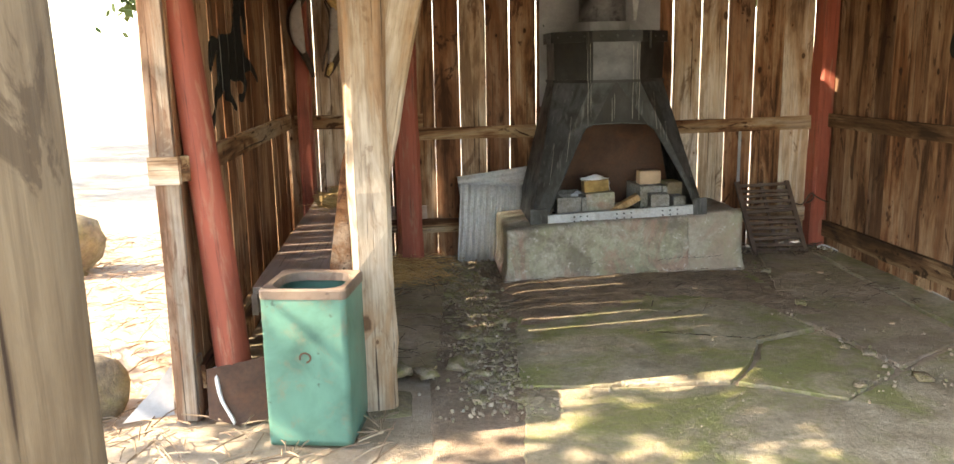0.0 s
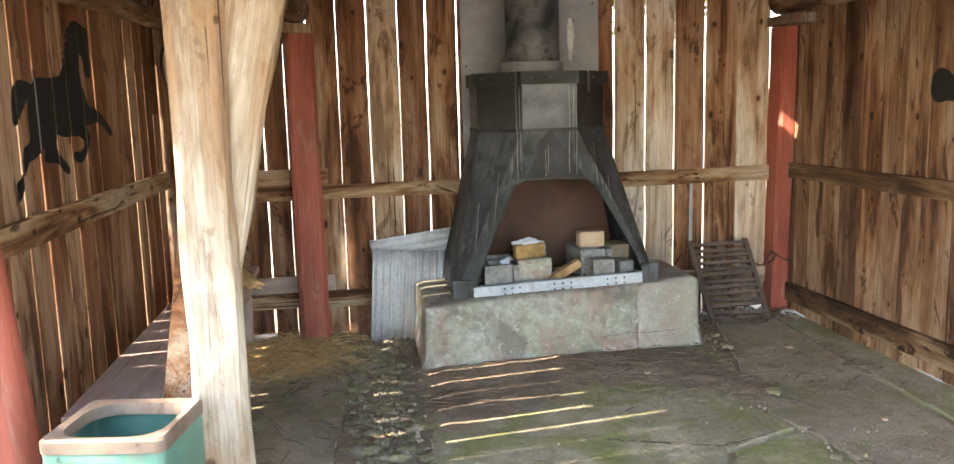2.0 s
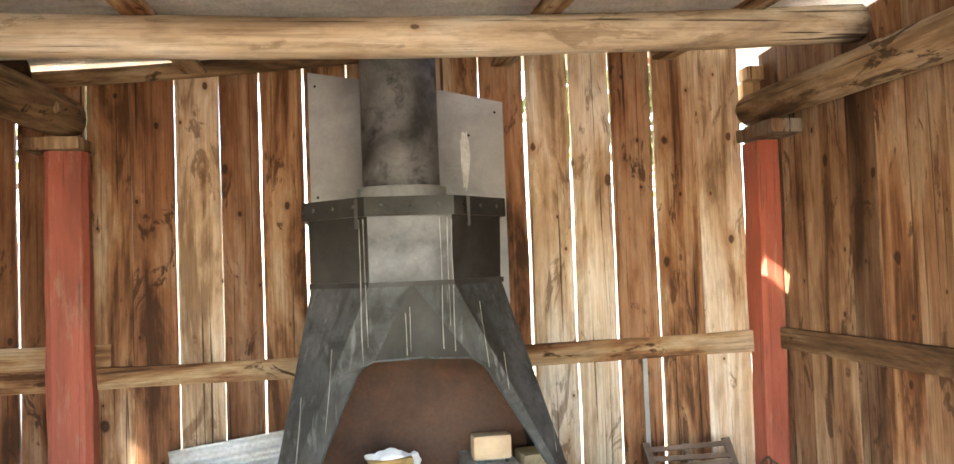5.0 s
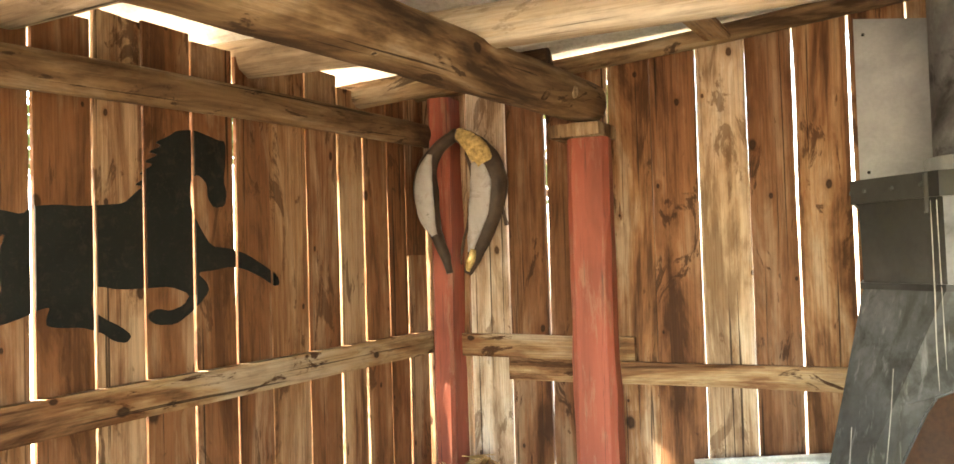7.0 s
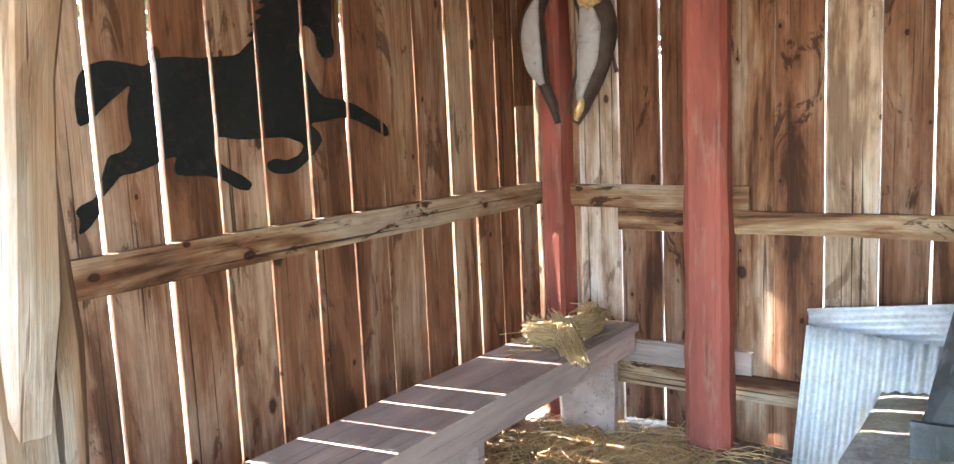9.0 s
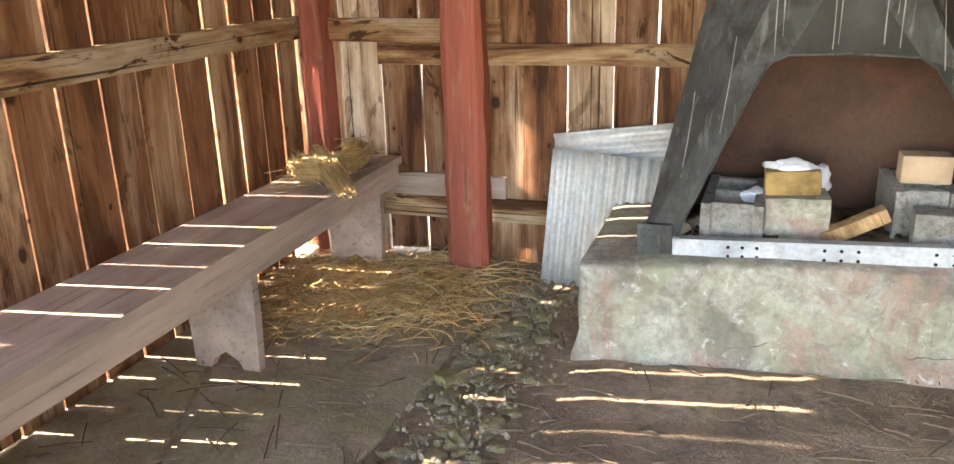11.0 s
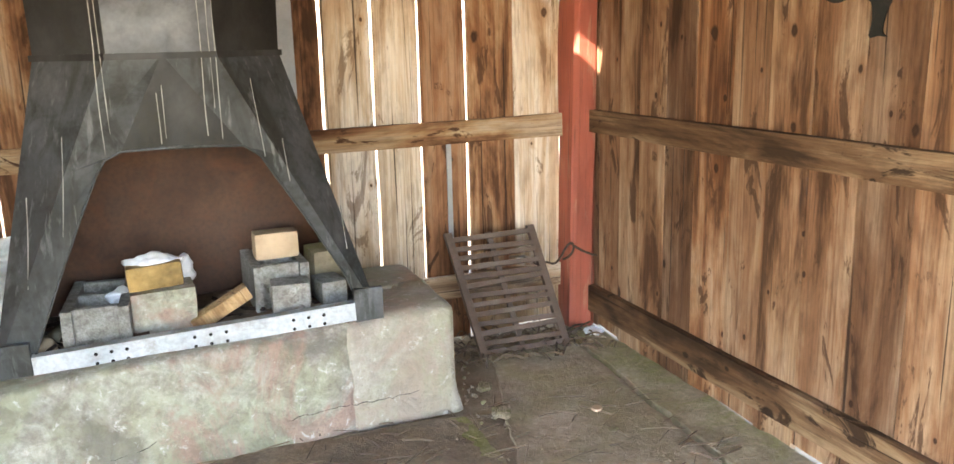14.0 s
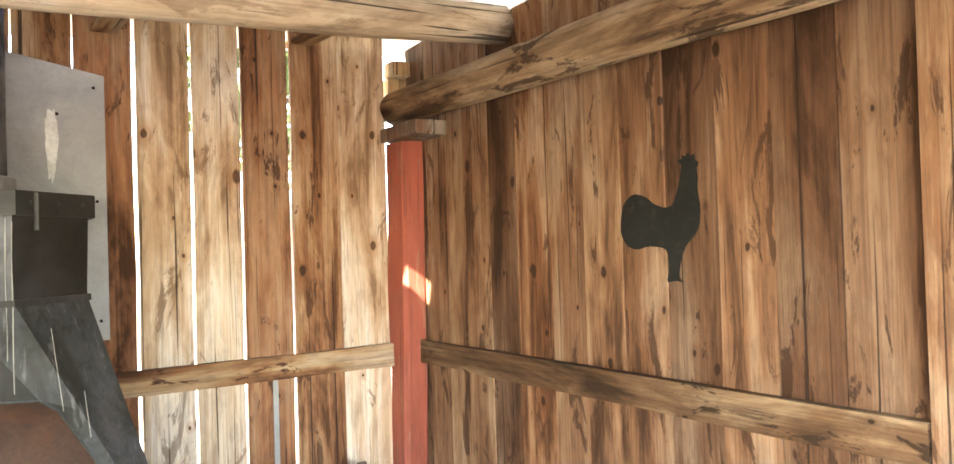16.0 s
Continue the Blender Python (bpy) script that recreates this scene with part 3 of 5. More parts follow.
def slabs():
    floor = thing("concrete_paving", pose(0, 0, 0), "cracked mossy concrete slabs over the soil floor", "paving", kind="structure")
    slab(floor, [(-0.25, -0.80), (-0.33, -1.4), (-0.41, -1.96), (-0.46, -2.58), (-0.18, -2.60), (0.43, -2.63), (0.64, -2.35), (0.75, -2.13), (1.10, -1.98), (1.04, -1.69), (1.23, -1.14), (1.22, -0.80)], 0.012, 1)
    slab(floor, [(1.26, -1.13), (1.44, -0.55), (1.56, -0.10), (1.90, -0.10), (1.86, -0.55), (1.79, -1.65), (1.75, -2.20), (1.24, -2.53), (1.15, -1.99), (1.075, -1.69)], 0.008, 2, SLAB_BROWN)
    slab(floor, [(1.925, -0.10), (2.06, -0.10), (2.06, -2.55), (1.79, -2.22), (1.82, -1.65), (1.89, -0.55)], 0.010, 3)
    slab(floor, [(1.12, -2.02), (0.77, -2.15), (0.665, -2.36), (0.46, -2.64), (0.82, -2.86), (1.19, -2.57)], 0.012, 4)
    crack("crack", [(0.25, -1.92, 0.012), (0.45, -2.00, 0.012), (0.72, -2.10, 0.013), (0.80, -2.08, 0.012), (1.00, -2.02, 0.012)], floor, 0.0022, 8)
    slab(floor, [(-0.45, -2.625), (0.43, -2.665), (0.80, -2.89), (1.21, -2.60), (1.76, -2.25), (1.98, -2.6), (1.95, -4.3), (0.6, -4.5), (-0.4, -4.4), (-0.55, -3.4)], 0.008, 5)
    slab(floor, [(-0.82, -2.33), (-0.76, -1.5), (-0.73, -0.72), (-1.06, -0.60), (-1.46, -1.20), (-1.27, -1.67), (-1.05, -2.27)], 0.014, 6, SLAB_BROWN)
    slab(floor, [(-1.49, -1.23), (-1.30, -1.69), (-1.10, -2.27), (-1.62, -2.35), (-1.73, -1.9), (-1.73, -1.25)], 0.006, 7, SLAB_BROWN)


# ---- the shed ----
def boards(wall, rows, place, base, top, material, thick=0.022):
    """Upright boards between the joints (u, gap)."""
    for (u0, g0, *_), (u1, g1, *kind) in zip(rows, rows[1:]):
        a, b = u0 + g0 / 2, u1 - g1 / 2
        seed = rng.random() * 50
        z0 = base + rng.uniform(-0.01, 0.02)
        h = top((a + b) / 2) + rng.uniform(-0.015, 0.012) - z0
        bm = plank_mesh(b - a, thick, h, seed, 0.0045, 0.006)
        part("board", bm, kind[0] if kind else material, wall, "", place((a + b) / 2, z0, rng.uniform(-0.002, 0.002)))


def rail(name, p0, p1, high, thick, material, parent, turn):
    """A plank laid along a wall, its face towards the room."""
    length = (Vector(p1) - Vector(p0)).length
    bm = plank_mesh(high, thick, length, rng.random() * 40, 0.006)
    return part(name, bm, material, parent, "", along(p0, p1) @ pose(0, 0, 0, 0, 0, turn))


def back_wall():
    wall = thing("wall_back", pose(0, 0, 0), "upright sawn barn boards with light showing between them", "wall", kind="structure")
    joints = [(-1.79, 0), (-1.548, 0.007), (-1.360, 0.008, BARN_PALE), (-1.180, 0.013, BARN_RED), (-1.045, 0.004, BARN_RED), (-0.908, 0.010), (-0.735, 0.003), (-0.557, 0.007, BARN_RED),
              (-0.373, 0.004, BARN_PALE), (-0.208, 0.009, BARN_RED), (-0.022, 0.010), (0.165, 0.006), (0.35, 0.006), (0.55, 0.006), (0.745, 0.006), (0.950, 0.013, BARN_RED),
              (1.152, 0.013, BARN_PALE), (1.343, 0.012, BARN_PALE), (1.541, 0.013, BARN_RED), (1.752, 0.003), (1.972, 0.010, BARN_PALE)]
    boards(wall, joints, lambda u, z, o: pose(u, o, z), 0.0, lambda u: (2.180 if u < -0.1 else 2.212) + 0.042 * u, BARN)
    rails = thing("rail_back", pose(0, 0, 0), "nailed horizontal rails across the back boards", "rail", kind="structure")
    rail("rail", (-1.70, -0.003, 0.977), (-0.82, -0.003, 0.972), 0.094, 0.028, RAIL, rails, 90)
    rail("rail", (-1.36, -0.004, 0.880), (0.30, -0.004, 0.880), 0.088, 0.024, RAIL, rails, 90)
    rail("rail", (0.55, -0.004, 0.878), (1.97, -0.004, 0.895), 0.094, 0.030, RAIL, rails, 90)
    rail("rail", (-1.36, -0.003, 0.325), (-0.81, -0.003, 0.327), 0.092, 0.028, PINK, rails, 90)
    rail("rail", (-1.40, -0.004, 0.227), (0.10, -0.004, 0.224), 0.098, 0.022, RAIL, rails, 90)
    rail("rail", (1.05, -0.004, 0.23), (1.97, -0.004, 0.23), 0.098, 0.026, BARN_PALE, rails, 90)
    log("wall_plate", (-1.82, -0.055, 2.068), (0.30, -0.055, 2.215), 0.032, 0.038, LOG_DARK, 3, "dark peeled pole along the top of the back boards", "pole")


def left_wall():
    wall = thing("wall_left", pose(0, 0, 0), "upright sawn barn boards with wide bright gaps", "wall", kind="structure")
    joints = [(-2.72, 0), (-2.58, 0.005), (-2.42, 0.005), (-2.24, 0.005), (-2.064, 0.012), (-1.887, 0.015), (-1.71, 0.012), (-1.548, 0.006), (-1.366, 0.016), (-1.187, 0.015),
              (-1.025, 0.003), (-0.828, 0.009), (-0.638, 0.014), (-0.475, 0.017), (-0.305, 0.008), (-0.166, 0.002)]
    step = [0.0, 0.03, -0.02, 0.02, -0.01, 0.02, 0.03, 0.0, -0.04, 0.03, -0.02, 0.02, 0.0]
    joints = [(u, g * 0.78) for u, g in joints]
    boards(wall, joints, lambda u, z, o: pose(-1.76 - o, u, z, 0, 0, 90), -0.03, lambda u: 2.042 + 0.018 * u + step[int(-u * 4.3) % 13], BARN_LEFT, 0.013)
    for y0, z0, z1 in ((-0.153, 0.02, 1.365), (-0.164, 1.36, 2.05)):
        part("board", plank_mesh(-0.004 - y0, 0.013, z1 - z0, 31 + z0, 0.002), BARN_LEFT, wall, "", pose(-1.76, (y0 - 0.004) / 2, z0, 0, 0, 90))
    rails = thing("rail_left", pose(0, 0, 0), "nailed horizontal rail across the side boards", "rail", kind="structure")
    rail("rail", (-1.757, -2.70, 0.985), (-1.757, -0.02, 0.985), 0.095, 0.034, RAIL, rails, 90)
    rail("rail", (-1.757, -2.70, 0.16), (-1.757, -0.13, 0.18), 0.10, 0.028, RAIL, rails, 90)
    log("side_plate", (-1.695, -2.86, 1.772), (-1.695, -0.02, 1.878), 0.052, 0.050, LOG_DARK, 5, "dark hewn pole along the top of the side boards", "pole", flat=1.0, rough=0.05)
    corner = thing("corner_plank", pose(0, 0, 0), "grey weathered corner plank split by a rail end", "plank")
    part("plank", plank_mesh(0.085, 0.03, 0.93, 3, 0.004), GREY_WOOD, corner, "", pose(-1.795, -2.755, 0.0))
    part("plank", plank_mesh(0.085, 0.03, 0.88, 8, 0.004), GREY_WOOD, corner, "", pose(-1.805, -2.755, 1.035))
    part("rail_end", plank_mesh(0.10, 0.035, 0.11, 8, 0.003), BARN_PALE, corner, "pale cut end of a rail", along((-1.855, -2.735, 0.985), (-1.765, -2.735, 0.985)) @ pose(0, 0, 0, 0, 0, 90))


def right_wall():
    wall = thing("wall_right", pose(0, 0, 0), "close-set upright brown barn boards", "wall", kind="structure")
    # boards beyond 2.5 are unseen, added to hold sky light off the rest
    ys = [0.0, 0.17, 0.34, 0.488, 0.664, 0.845, 1.044, 1.22, 1.398, 1.583, 1.77, 1.951, 2.131, 2.33, 2.52, 2.71, 2.91, 3.10, 3.30, 3.49, 3.69, 3.88, 4.08]
    kinds = [BARN_DARK, BARN_DEEP, BARN_DARK, BARN_DARK, BARN_DARK, BARN_DEEP, BARN, BARN_DARK, BARN_DARK, BARN_DARK, BARN_DEEP, BARN_DARK, BARN_DEEP]
    joints = [(y, 0.003, kinds[min(i, 12)]) for i, y in enumerate(ys)]
    boards(wall, joints, lambda u, z, o: pose(2.07 + o, -u, z, 0, 0, -90), 0.0, lambda u: 2.225 - 0.05 * u, BARN_DARK)
    part("trim", plank_mesh(0.17, 0.03, 2.12, 4, 0.003), BARN_DARK, wall, "pale upright trim plank", pose(2.036, -2.42, 0, 0, 0, -90))
    rails = thing("rail_right", pose(0, 0, 0), "stained horizontal rails across the side boards", "rail", kind="structure")
    rail("rail", (2.067, -0.13, 0.915), (2.067, -2.33, 0.925), 0.092, 0.034, RAIL_DARK, rails, 90)
    rail("rail", (2.067, -0.13, 0.14), (2.067, -2.33, 0.15), 0.115, 0.034, RAIL_DARK, rails, 90)


def posts_and_beams():
    hewn("corner_post", (-1.622, -0.057, -0.03), (-1.615, -0.057, 2.03), 0.145, 0.095, RED, 1, label="red painted hewn corner post beside the bench", category="post", group="red posts")
    hewn("post", (-0.937, -0.145, -0.03), (-0.937, -0.125, 1.79), 0.170, 0.150, RED, 2, label="red painted hewn post with bare worn foot", category="post", group="red posts", taper=0.92, turn=6)
    hewn("corner_post", (2.005, -0.065, -0.06), (2.032, -0.065, 1.80), 0.165, 0.110, RED, 3, label="red painted corner post with a wire round it", category="post", group="red posts")
    log("leaning_post", (-1.618, -2.63, -0.03), (-1.752, -2.63, 1.79), 0.074, 0.056, RED, 4, "red painted crooked log post at the open side", "post", rough=0.09, bow=0.012, sides=14)
    hewn("bare_post", (-1.062, -2.66, -0.01), (-1.062, -2.66, 1.765), 0.160, 0.155, POST_WOOD, 6, 0.008, label="pale bare post with knots standing on a flat stone", category="post", turn=8, chamfer=0.14)
    hewn("knee_brace", (-1.079, -2.66, 0.70), (-0.84, -2.66, 1.95), 0.055, 0.100, POST_WOOD, 9, 0.006, label="pale slanting brace from the bare post", category="brace", taper=1.8, chamfer=0.14)
    prop = [(-1.40, -0.02), (-1.105, -0.02), (-1.10, 0.45), (-1.125, 1.02), (-1.16, 1.02), (-1.195, 0.80), (-1.24, 0.52), (-1.30, 0.25)]
    m = Matrix(((1, 0, 0, 0), (0, 0, 1, -2.60), (0, 1, 0, 0), (0, 0, 0, 1)))
    tagged(outline("prop", prop, 0.055, BARN, m, None, "split brown slab of wood propped against the bare post", smooth=1), category="prop")
    log("front_pole", (-1.220, -5.20, -0.05), (-1.240, -5.22, 2.30), 0.084, 0.078, POLE_WOOD, 7, "weathered round pole standing before the shed", "post", rough=0.055, sides=28)
    hewn("front_post", (1.96, -4.0, -0.05), (1.96, -4.0, 1.79), 0.15, 0.15, POST_WOOD, 14, label="bare squared front post of the shed", category="post")
    part("pad_stone", rough_block((-1.20, -2.80, -0.03), (-0.92, -2.52, 0.0), 4, 0.006, 3, 0.02), ROCK, None, "flat stone under the bare post", smooth=True)
    tagged(bpy.data.objects["pad_stone"], category="stone")
    # caps on the posts
    for x0, x1, y0, y1, z0, z1 in ((-1.07, -0.865, -0.24, -0.02, 1.79, 1.845), (1.93, 2.12, -0.36, -0.02, 1.80, 1.862)):
        cap = part("timber_pad", rough_block((x0, y0, z0), (x1, y1, z1), 3, 0.003, x0, 0.008), GREY_WOOD if x0 > 0 else LOG_DARK, None, "short timber pad between post and log beam")
        tagged(cap, category="timber pad")
    beam = log("log_beam", (-0.955, -0.10, 1.936), (-1.08, -4.2, 1.835), 0.083, 0.098, LOG_DARK, 11, "heavy peeled log beam over the posts", "beam", bow=0.012, rough=0.085)
    for y, up, size in ((-0.43, -0.010, 0.026), (-0.66, -0.045, 0.030), (-1.60, -0.050, 0.045)):
        f = (-0.10 - y) / 4.1
        r = 0.083 + 0.015 * f
        out = Vector((math.sqrt(1 - (up / r) ** 2), 0, up / r))
        at = Vector((-0.955 - 0.125 * f, y, 1.936 - 0.101 * f)) + out * (r - 0.004)
        bm = lathe([(0, 0, 0, size, size * 0.85), (0, 0, 0.006, size * 0.92, size * 0.78), (0, 0, 0.009, size * 0.7, size * 0.6), (0, 0, 0.005, size * 0.6, size * 0.5), (0, 0, 0.009, size * 0.45, size * 0.38), (0, 0, 0.004, size * 0.2, size * 0.16)], 14)
        part("knot", bm, LOG_DARK, beam, "ringed knot", beam.matrix_basis.inverted() @ along(at, at + out), True)
    log("log_beam", (1.985, -0.07, 1.945), (1.96, -4.2, 1.87), 0.072, 0.084, LOG_DARK, 12, "heavy peeled log beam along the side wall", "beam", bow=0.01)
    rows = [(-1.12, -0.80, 2.02, 2.135, 0.055), (-1.95, -1.95, 1.985, 2.06, 0.0), (-2.65, -2.7, 1.965, 2.04, 0.0), (-3.35, -3.35, 1.945, 2.02, 0.0), (-4.0, -4.0, 1.92, 2.0, 0.0)]
    for i, (y0, y1, z0, z1, sag) in enumerate(rows):
        ob = log("purlin", (-1.90, y0, z0), (2.06, y1, z1), 0.064, 0.070, LOG if i < 2 else LOG_DARK, 20 + i, "pale peeled log lying across the beams", "purlin", bow=0.008)
        down = ob.matrix_basis.to_3x3().inverted() @ Vector((0, 0, -sag))
        for v in ob.data.vertices:
            v.co += down * math.sin(math.pi * min(1.0, v.co.z / 3.96))
    log("purlin_stub", (-1.90, -0.50, 1.985), (-0.98, -0.42, 2.045), 0.052, 0.048, LOG_DARK, 31, "short peeled log end between side plate and beam", "purlin", bow=0.004)
    for k, (x, z) in enumerate(((-1.3, 2.118), (-0.45, 2.15), (0.85, 2.195), (1.6, 2.225))):
        bm = plank_mesh(0.09, 0.022, 4.2, k, 0.004)
        tagged(part("lath", bm, RAIL, None, "rough roof lath under the metal sheets", along((x, 0.1, z), (x, -4.1, z - 0.19)) @ pose(0, 0, 0, 0, 0, 180)), category="lath")
    # packing pieces over the corner post
    for lo, hi in (((1.985, -0.01, 2.00), (2.09, 0.05, 2.09)), ((1.99, -0.05, 2.095), (2.13, 0.05, 2.16))):
        tagged(part("packing_block", cuboid(lo, hi, 0.004), CUT_WOOD, None, "short sawn packing block under the roof"), category="block")


def roof():
    cover = thing("roof", pose(0, 0, 0), "corrugated iron roof sheets over the logs", "roof", kind="structure")
    edges = [0.62, -0.62, -1.30, -2.05, -2.80, -3.45, -4.15]
    for k, (y1, y0) in enumerate(zip(edges, edges[1:])):
        y0 -= 0.05
        n = int((y1 - y0) / 0.0095)
        ys = [y1 + (y0 - y1) * i / n for i in range(n + 1)]
        xs = [-2.40 if k < 3 else -2.12, -1.0, 0.20, 0.56, 0.67, 1.4, 2.40]
        verts = [(x, y, 2.225 + 0.042 * x + 0.045 * y + 0.004 * (k % 2) + 0.009 * math.sin(2 * math.pi * y / 0.076) + 0.004 * noise.noise((x, y * 2, k))) for y in ys for x in xs]
        m = len(xs)
        faces = []
        for j in range(n):
            y = (ys[j] + ys[j + 1]) / 2
            for i in range(m - 1):
                x = (xs[i] + xs[i + 1]) / 2
                if k == 0 and 0.56 < x < 0.67 and -0.405 < y < -0.345:
                    continue
                faces.append((j * m + i, j * m + i + 1, (j + 1) * m + i + 1, (j + 1) * m + i))
        me = bpy.data.meshes.new("roof_sheet")
        me.from_pydata(verts, [], faces)
        piece("roof_sheet", me, ZINC, cover, smooth=True)


# ---- the fireplace ----
def crack(name, ends, parent, radius, seed, label=""):
    """A thin dark crack wandering from point to point."""
    curve = bpy.data.curves.new(name, "CURVE")
    curve.dimensions, curve.bevel_depth, curve.bevel_resolution = "3D", radius, 0
    r = random.Random(seed)
    line = curve.splines.new("POLY")
    pts = []
    for a, b in zip(ends, ends[1:]):
        a, b = Vector(a), Vector(b)
        n = max(2, int((b - a).length / 0.018))
        pts += [a.lerp(b, k / n) + Vector((r.uniform(-0.004, 0.004), 0, r.uniform(-0.005, 0.005) if abs(b.y - a.y) < 0.12 else 0)) for k in range(n)]
    line.points.add(len(pts) - 1)
    for p, q in zip(line.points, pts):
        p.co = (*q, 1)
        p.radius = r.uniform(0.35, 1.2)
    ob = new(name, curve)
    ob.parent = parent
    curve.materials.append(HOLE)
    return ob


def hearth():
    base = thing("hearth", pose(0, 0, 0), "stained mossy concrete hearth under the steel hood", "hearth")
    for name, x0, x1, seed, mat, label in (("block", -0.33, 0.862, 5, HEARTH, ""), ("end_block", 0.832, 1.21, 9, HEARTH_END, "cleaner pale concrete end block")):
        bm = rough_block((x0, -0.87, 0.0), (x1, -0.12, 0.36), 22 if x0 < 0 else 12, 0.006, seed, 0.022)
        for v in bm.verts:
            v.co.z += (v.co.z / 0.36) * (-0.014 + 0.05 * (v.co.x + 0.33) / 1.54)
            if v.co.y < -0.5:
                v.co.y += -0.005 + 0.085 * (v.co.x + 0.33)
            if v.co.z < 0.11:
                s = (0.11 - v.co.z) / 0.11
                v.co.y -= 0.015 * s * (v.co.y < -0.6)
                v.co.x += 0.03 * s * (1 if v.co.x > 1.15 else -1 if v.co.x < -0.28 else 0)
            if v.co.y < -0.75:
                v.co.y += 0.010 * noise.noise((v.co.x * 2.5, v.co.z * 6, 3)) + 0.004 * noise.noise((v.co.x * 11, v.co.z * 14, 3))
        part(name, bm, mat, base, label, None, True)
    front = [(x, -0.873 + 0.085 * (x + 0.33), z) for x, z in ((-0.20, 0.045), (0.05, 0.085), (0.22, 0.105), (0.28, 0.135), (0.36, 0.10), (0.55, 0.095), (0.80, 0.11), (1.00, 0.105), (1.19, 0.12))]
    crack("crack", front, base, 0.0012, 3)


def hood():
    ob = thing("fireplace_hood", pose(0, 0, 0), "sooty welded steel fireplace hood with a round flue", "fireplace hood")
    cx, cy = 0.37, -0.385
    r = 0.362 / math.cos(math.pi / 8)

    def ring(z, rad, bm):
        return [bm.verts.new((cx + rad * math.cos(math.pi / 8 + k * math.pi / 4), cy + rad * math.sin(math.pi / 8 + k * math.pi / 4), z)) for k in range(8)]

    # eight-sided drum: a black shell with a bare grey front plate, sheen in its colour, and its riveted band
    bm = bmesh.new()
    a, b = ring(1.235, r * 0.965, bm), ring(1.52, r * 0.985, bm)
    for k in range(8):
        if k != 5:
            bm.faces.new((a[k], a[(k + 1) % 8], b[(k + 1) % 8], b[k]))
    bm.faces.new(b)
    part("drum", bm, SOOT, ob, "black sooty eight-sided drum")
    bm = bmesh.new()
    a, b = ring(1.235, r * 0.965, bm), ring(1.52, r * 0.985, bm)
    bm.faces.new((a[5], a[6], b[6], b[5]))
    bmesh.ops.delete(bm, geom=[v for v in bm.verts if not v.link_faces], context="VERTS")
    part("front_plate", bm, PLATE, ob, "bare grey steel front plate of the drum, sheen put into its colour")
    for x, dy in ((0.185, 0.025), (0.575, 0.025)):
        part("latch", cuboid((x - 0.006, -0.792 + dy, 1.425), (x + 0.006, -0.778 + dy, 1.53), 0.003), SOOT, ob, "small upright latch on the band")
    bm = bmesh.new()
    loops = [ring(z, rad, bm) for z, rad in ((1.468, r), (1.468, r * 1.035), (1.535, r * 1.035), (1.535, r * 0.9))]
    for p, q in zip(loops, loops[1:]):
        for k in range(8):
            bm.faces.new((p[k], p[(k + 1) % 8], q[(k + 1) % 8], q[k]))
    bm.faces.new(loops[-1])
    band = part("band", bm, SOOT, ob, "dark riveted steel band")
    for k in range(8):
        for f in (0.18, 0.5, 0.82):
            a0, a1 = math.pi / 8 + k * math.pi / 4, math.pi / 8 + (k + 1) * math.pi / 4
            rr = r * 1.035
            x = cx + rr * (math.cos(a0) * (1 - f) + math.cos(a1) * f)
            y = cy + rr * (math.sin(a0) * (1 - f) + math.sin(a1) * f)
            if y < cy:
                bm = bmesh.new()
                bmesh.ops.create_icosphere(bm, subdivisions=1, radius=0.008)
                part("rivet", bm, STEEL, band, "", Matrix.Translation((x, y, 1.503)))
    bm = bmesh.new()
    lip = [ring(z, rad, bm) for z, rad in ((1.222, r * 0.97), (1.222, r * 0.995), (1.240, r * 0.995), (1.240, r * 0.96))]
    for p, q in zip(lip, lip[1:]):
        for k in range(8):
            bm.faces.new((p[k], p[(k + 1) % 8], q[(k + 1) % 8], q[k]))
    part("seam", bm, SOOT, ob)
    # flue with its collar
    bm = lathe([(cx, -0.32, z, 0.153, 0.153) for z in (1.53, 1.75, 2.0, 2.21)], 28, True)
    part("flue", bm, FLUE, ob, "dark stained round steel flue", smooth=True)
    bm = lathe([(cx, -0.32, 1.535, 0.178, 0.178), (cx, -0.32, 1.598, 0.178, 0.178), (cx, -0.32, 1.602, 0.172, 0.172)], 28, True)
    part("flue_collar", bm, GREY_SHEET, ob, "pale crusted collar at the foot of the flue", smooth=False)
    # tapering skirt: corners run down to the four feet
    z0, z1 = 0.365, 1.235
    x0, x1, yf, yb = -0.165, 0.958, -0.735, -0.06
    rr = r * 0.965
    bm = bmesh.new()
    t = [bm.verts.new((cx + rr * math.cos(math.pi / 8 + k * math.pi / 4), cy + rr * math.sin(math.pi / 8 + k * math.pi / 4), z1)) for k in range(8)]
    fl, fr, br, bl = [bm.verts.new(p) for p in ((x0, yf, z0 - 0.02), (x1, yf, z0 + 0.02), (x1, yb, z0), (x0, yb, z0))]
    # octagon corners from the right back, anticlockwise: 0,1 back right; 2,3 back left; 4,5 front left; 6,7 front right
    bm.faces.new((t[0], br, t[1])), bm.faces.new((t[2], bl, t[3]))
    bm.faces.new((t[7], fr, br, t[0])), bm.faces.new((t[3], bl, fl, t[4]))
    bm.faces.new((t[1], br, bl, t[2]))
    ftl, ftr = t[5], t[6]
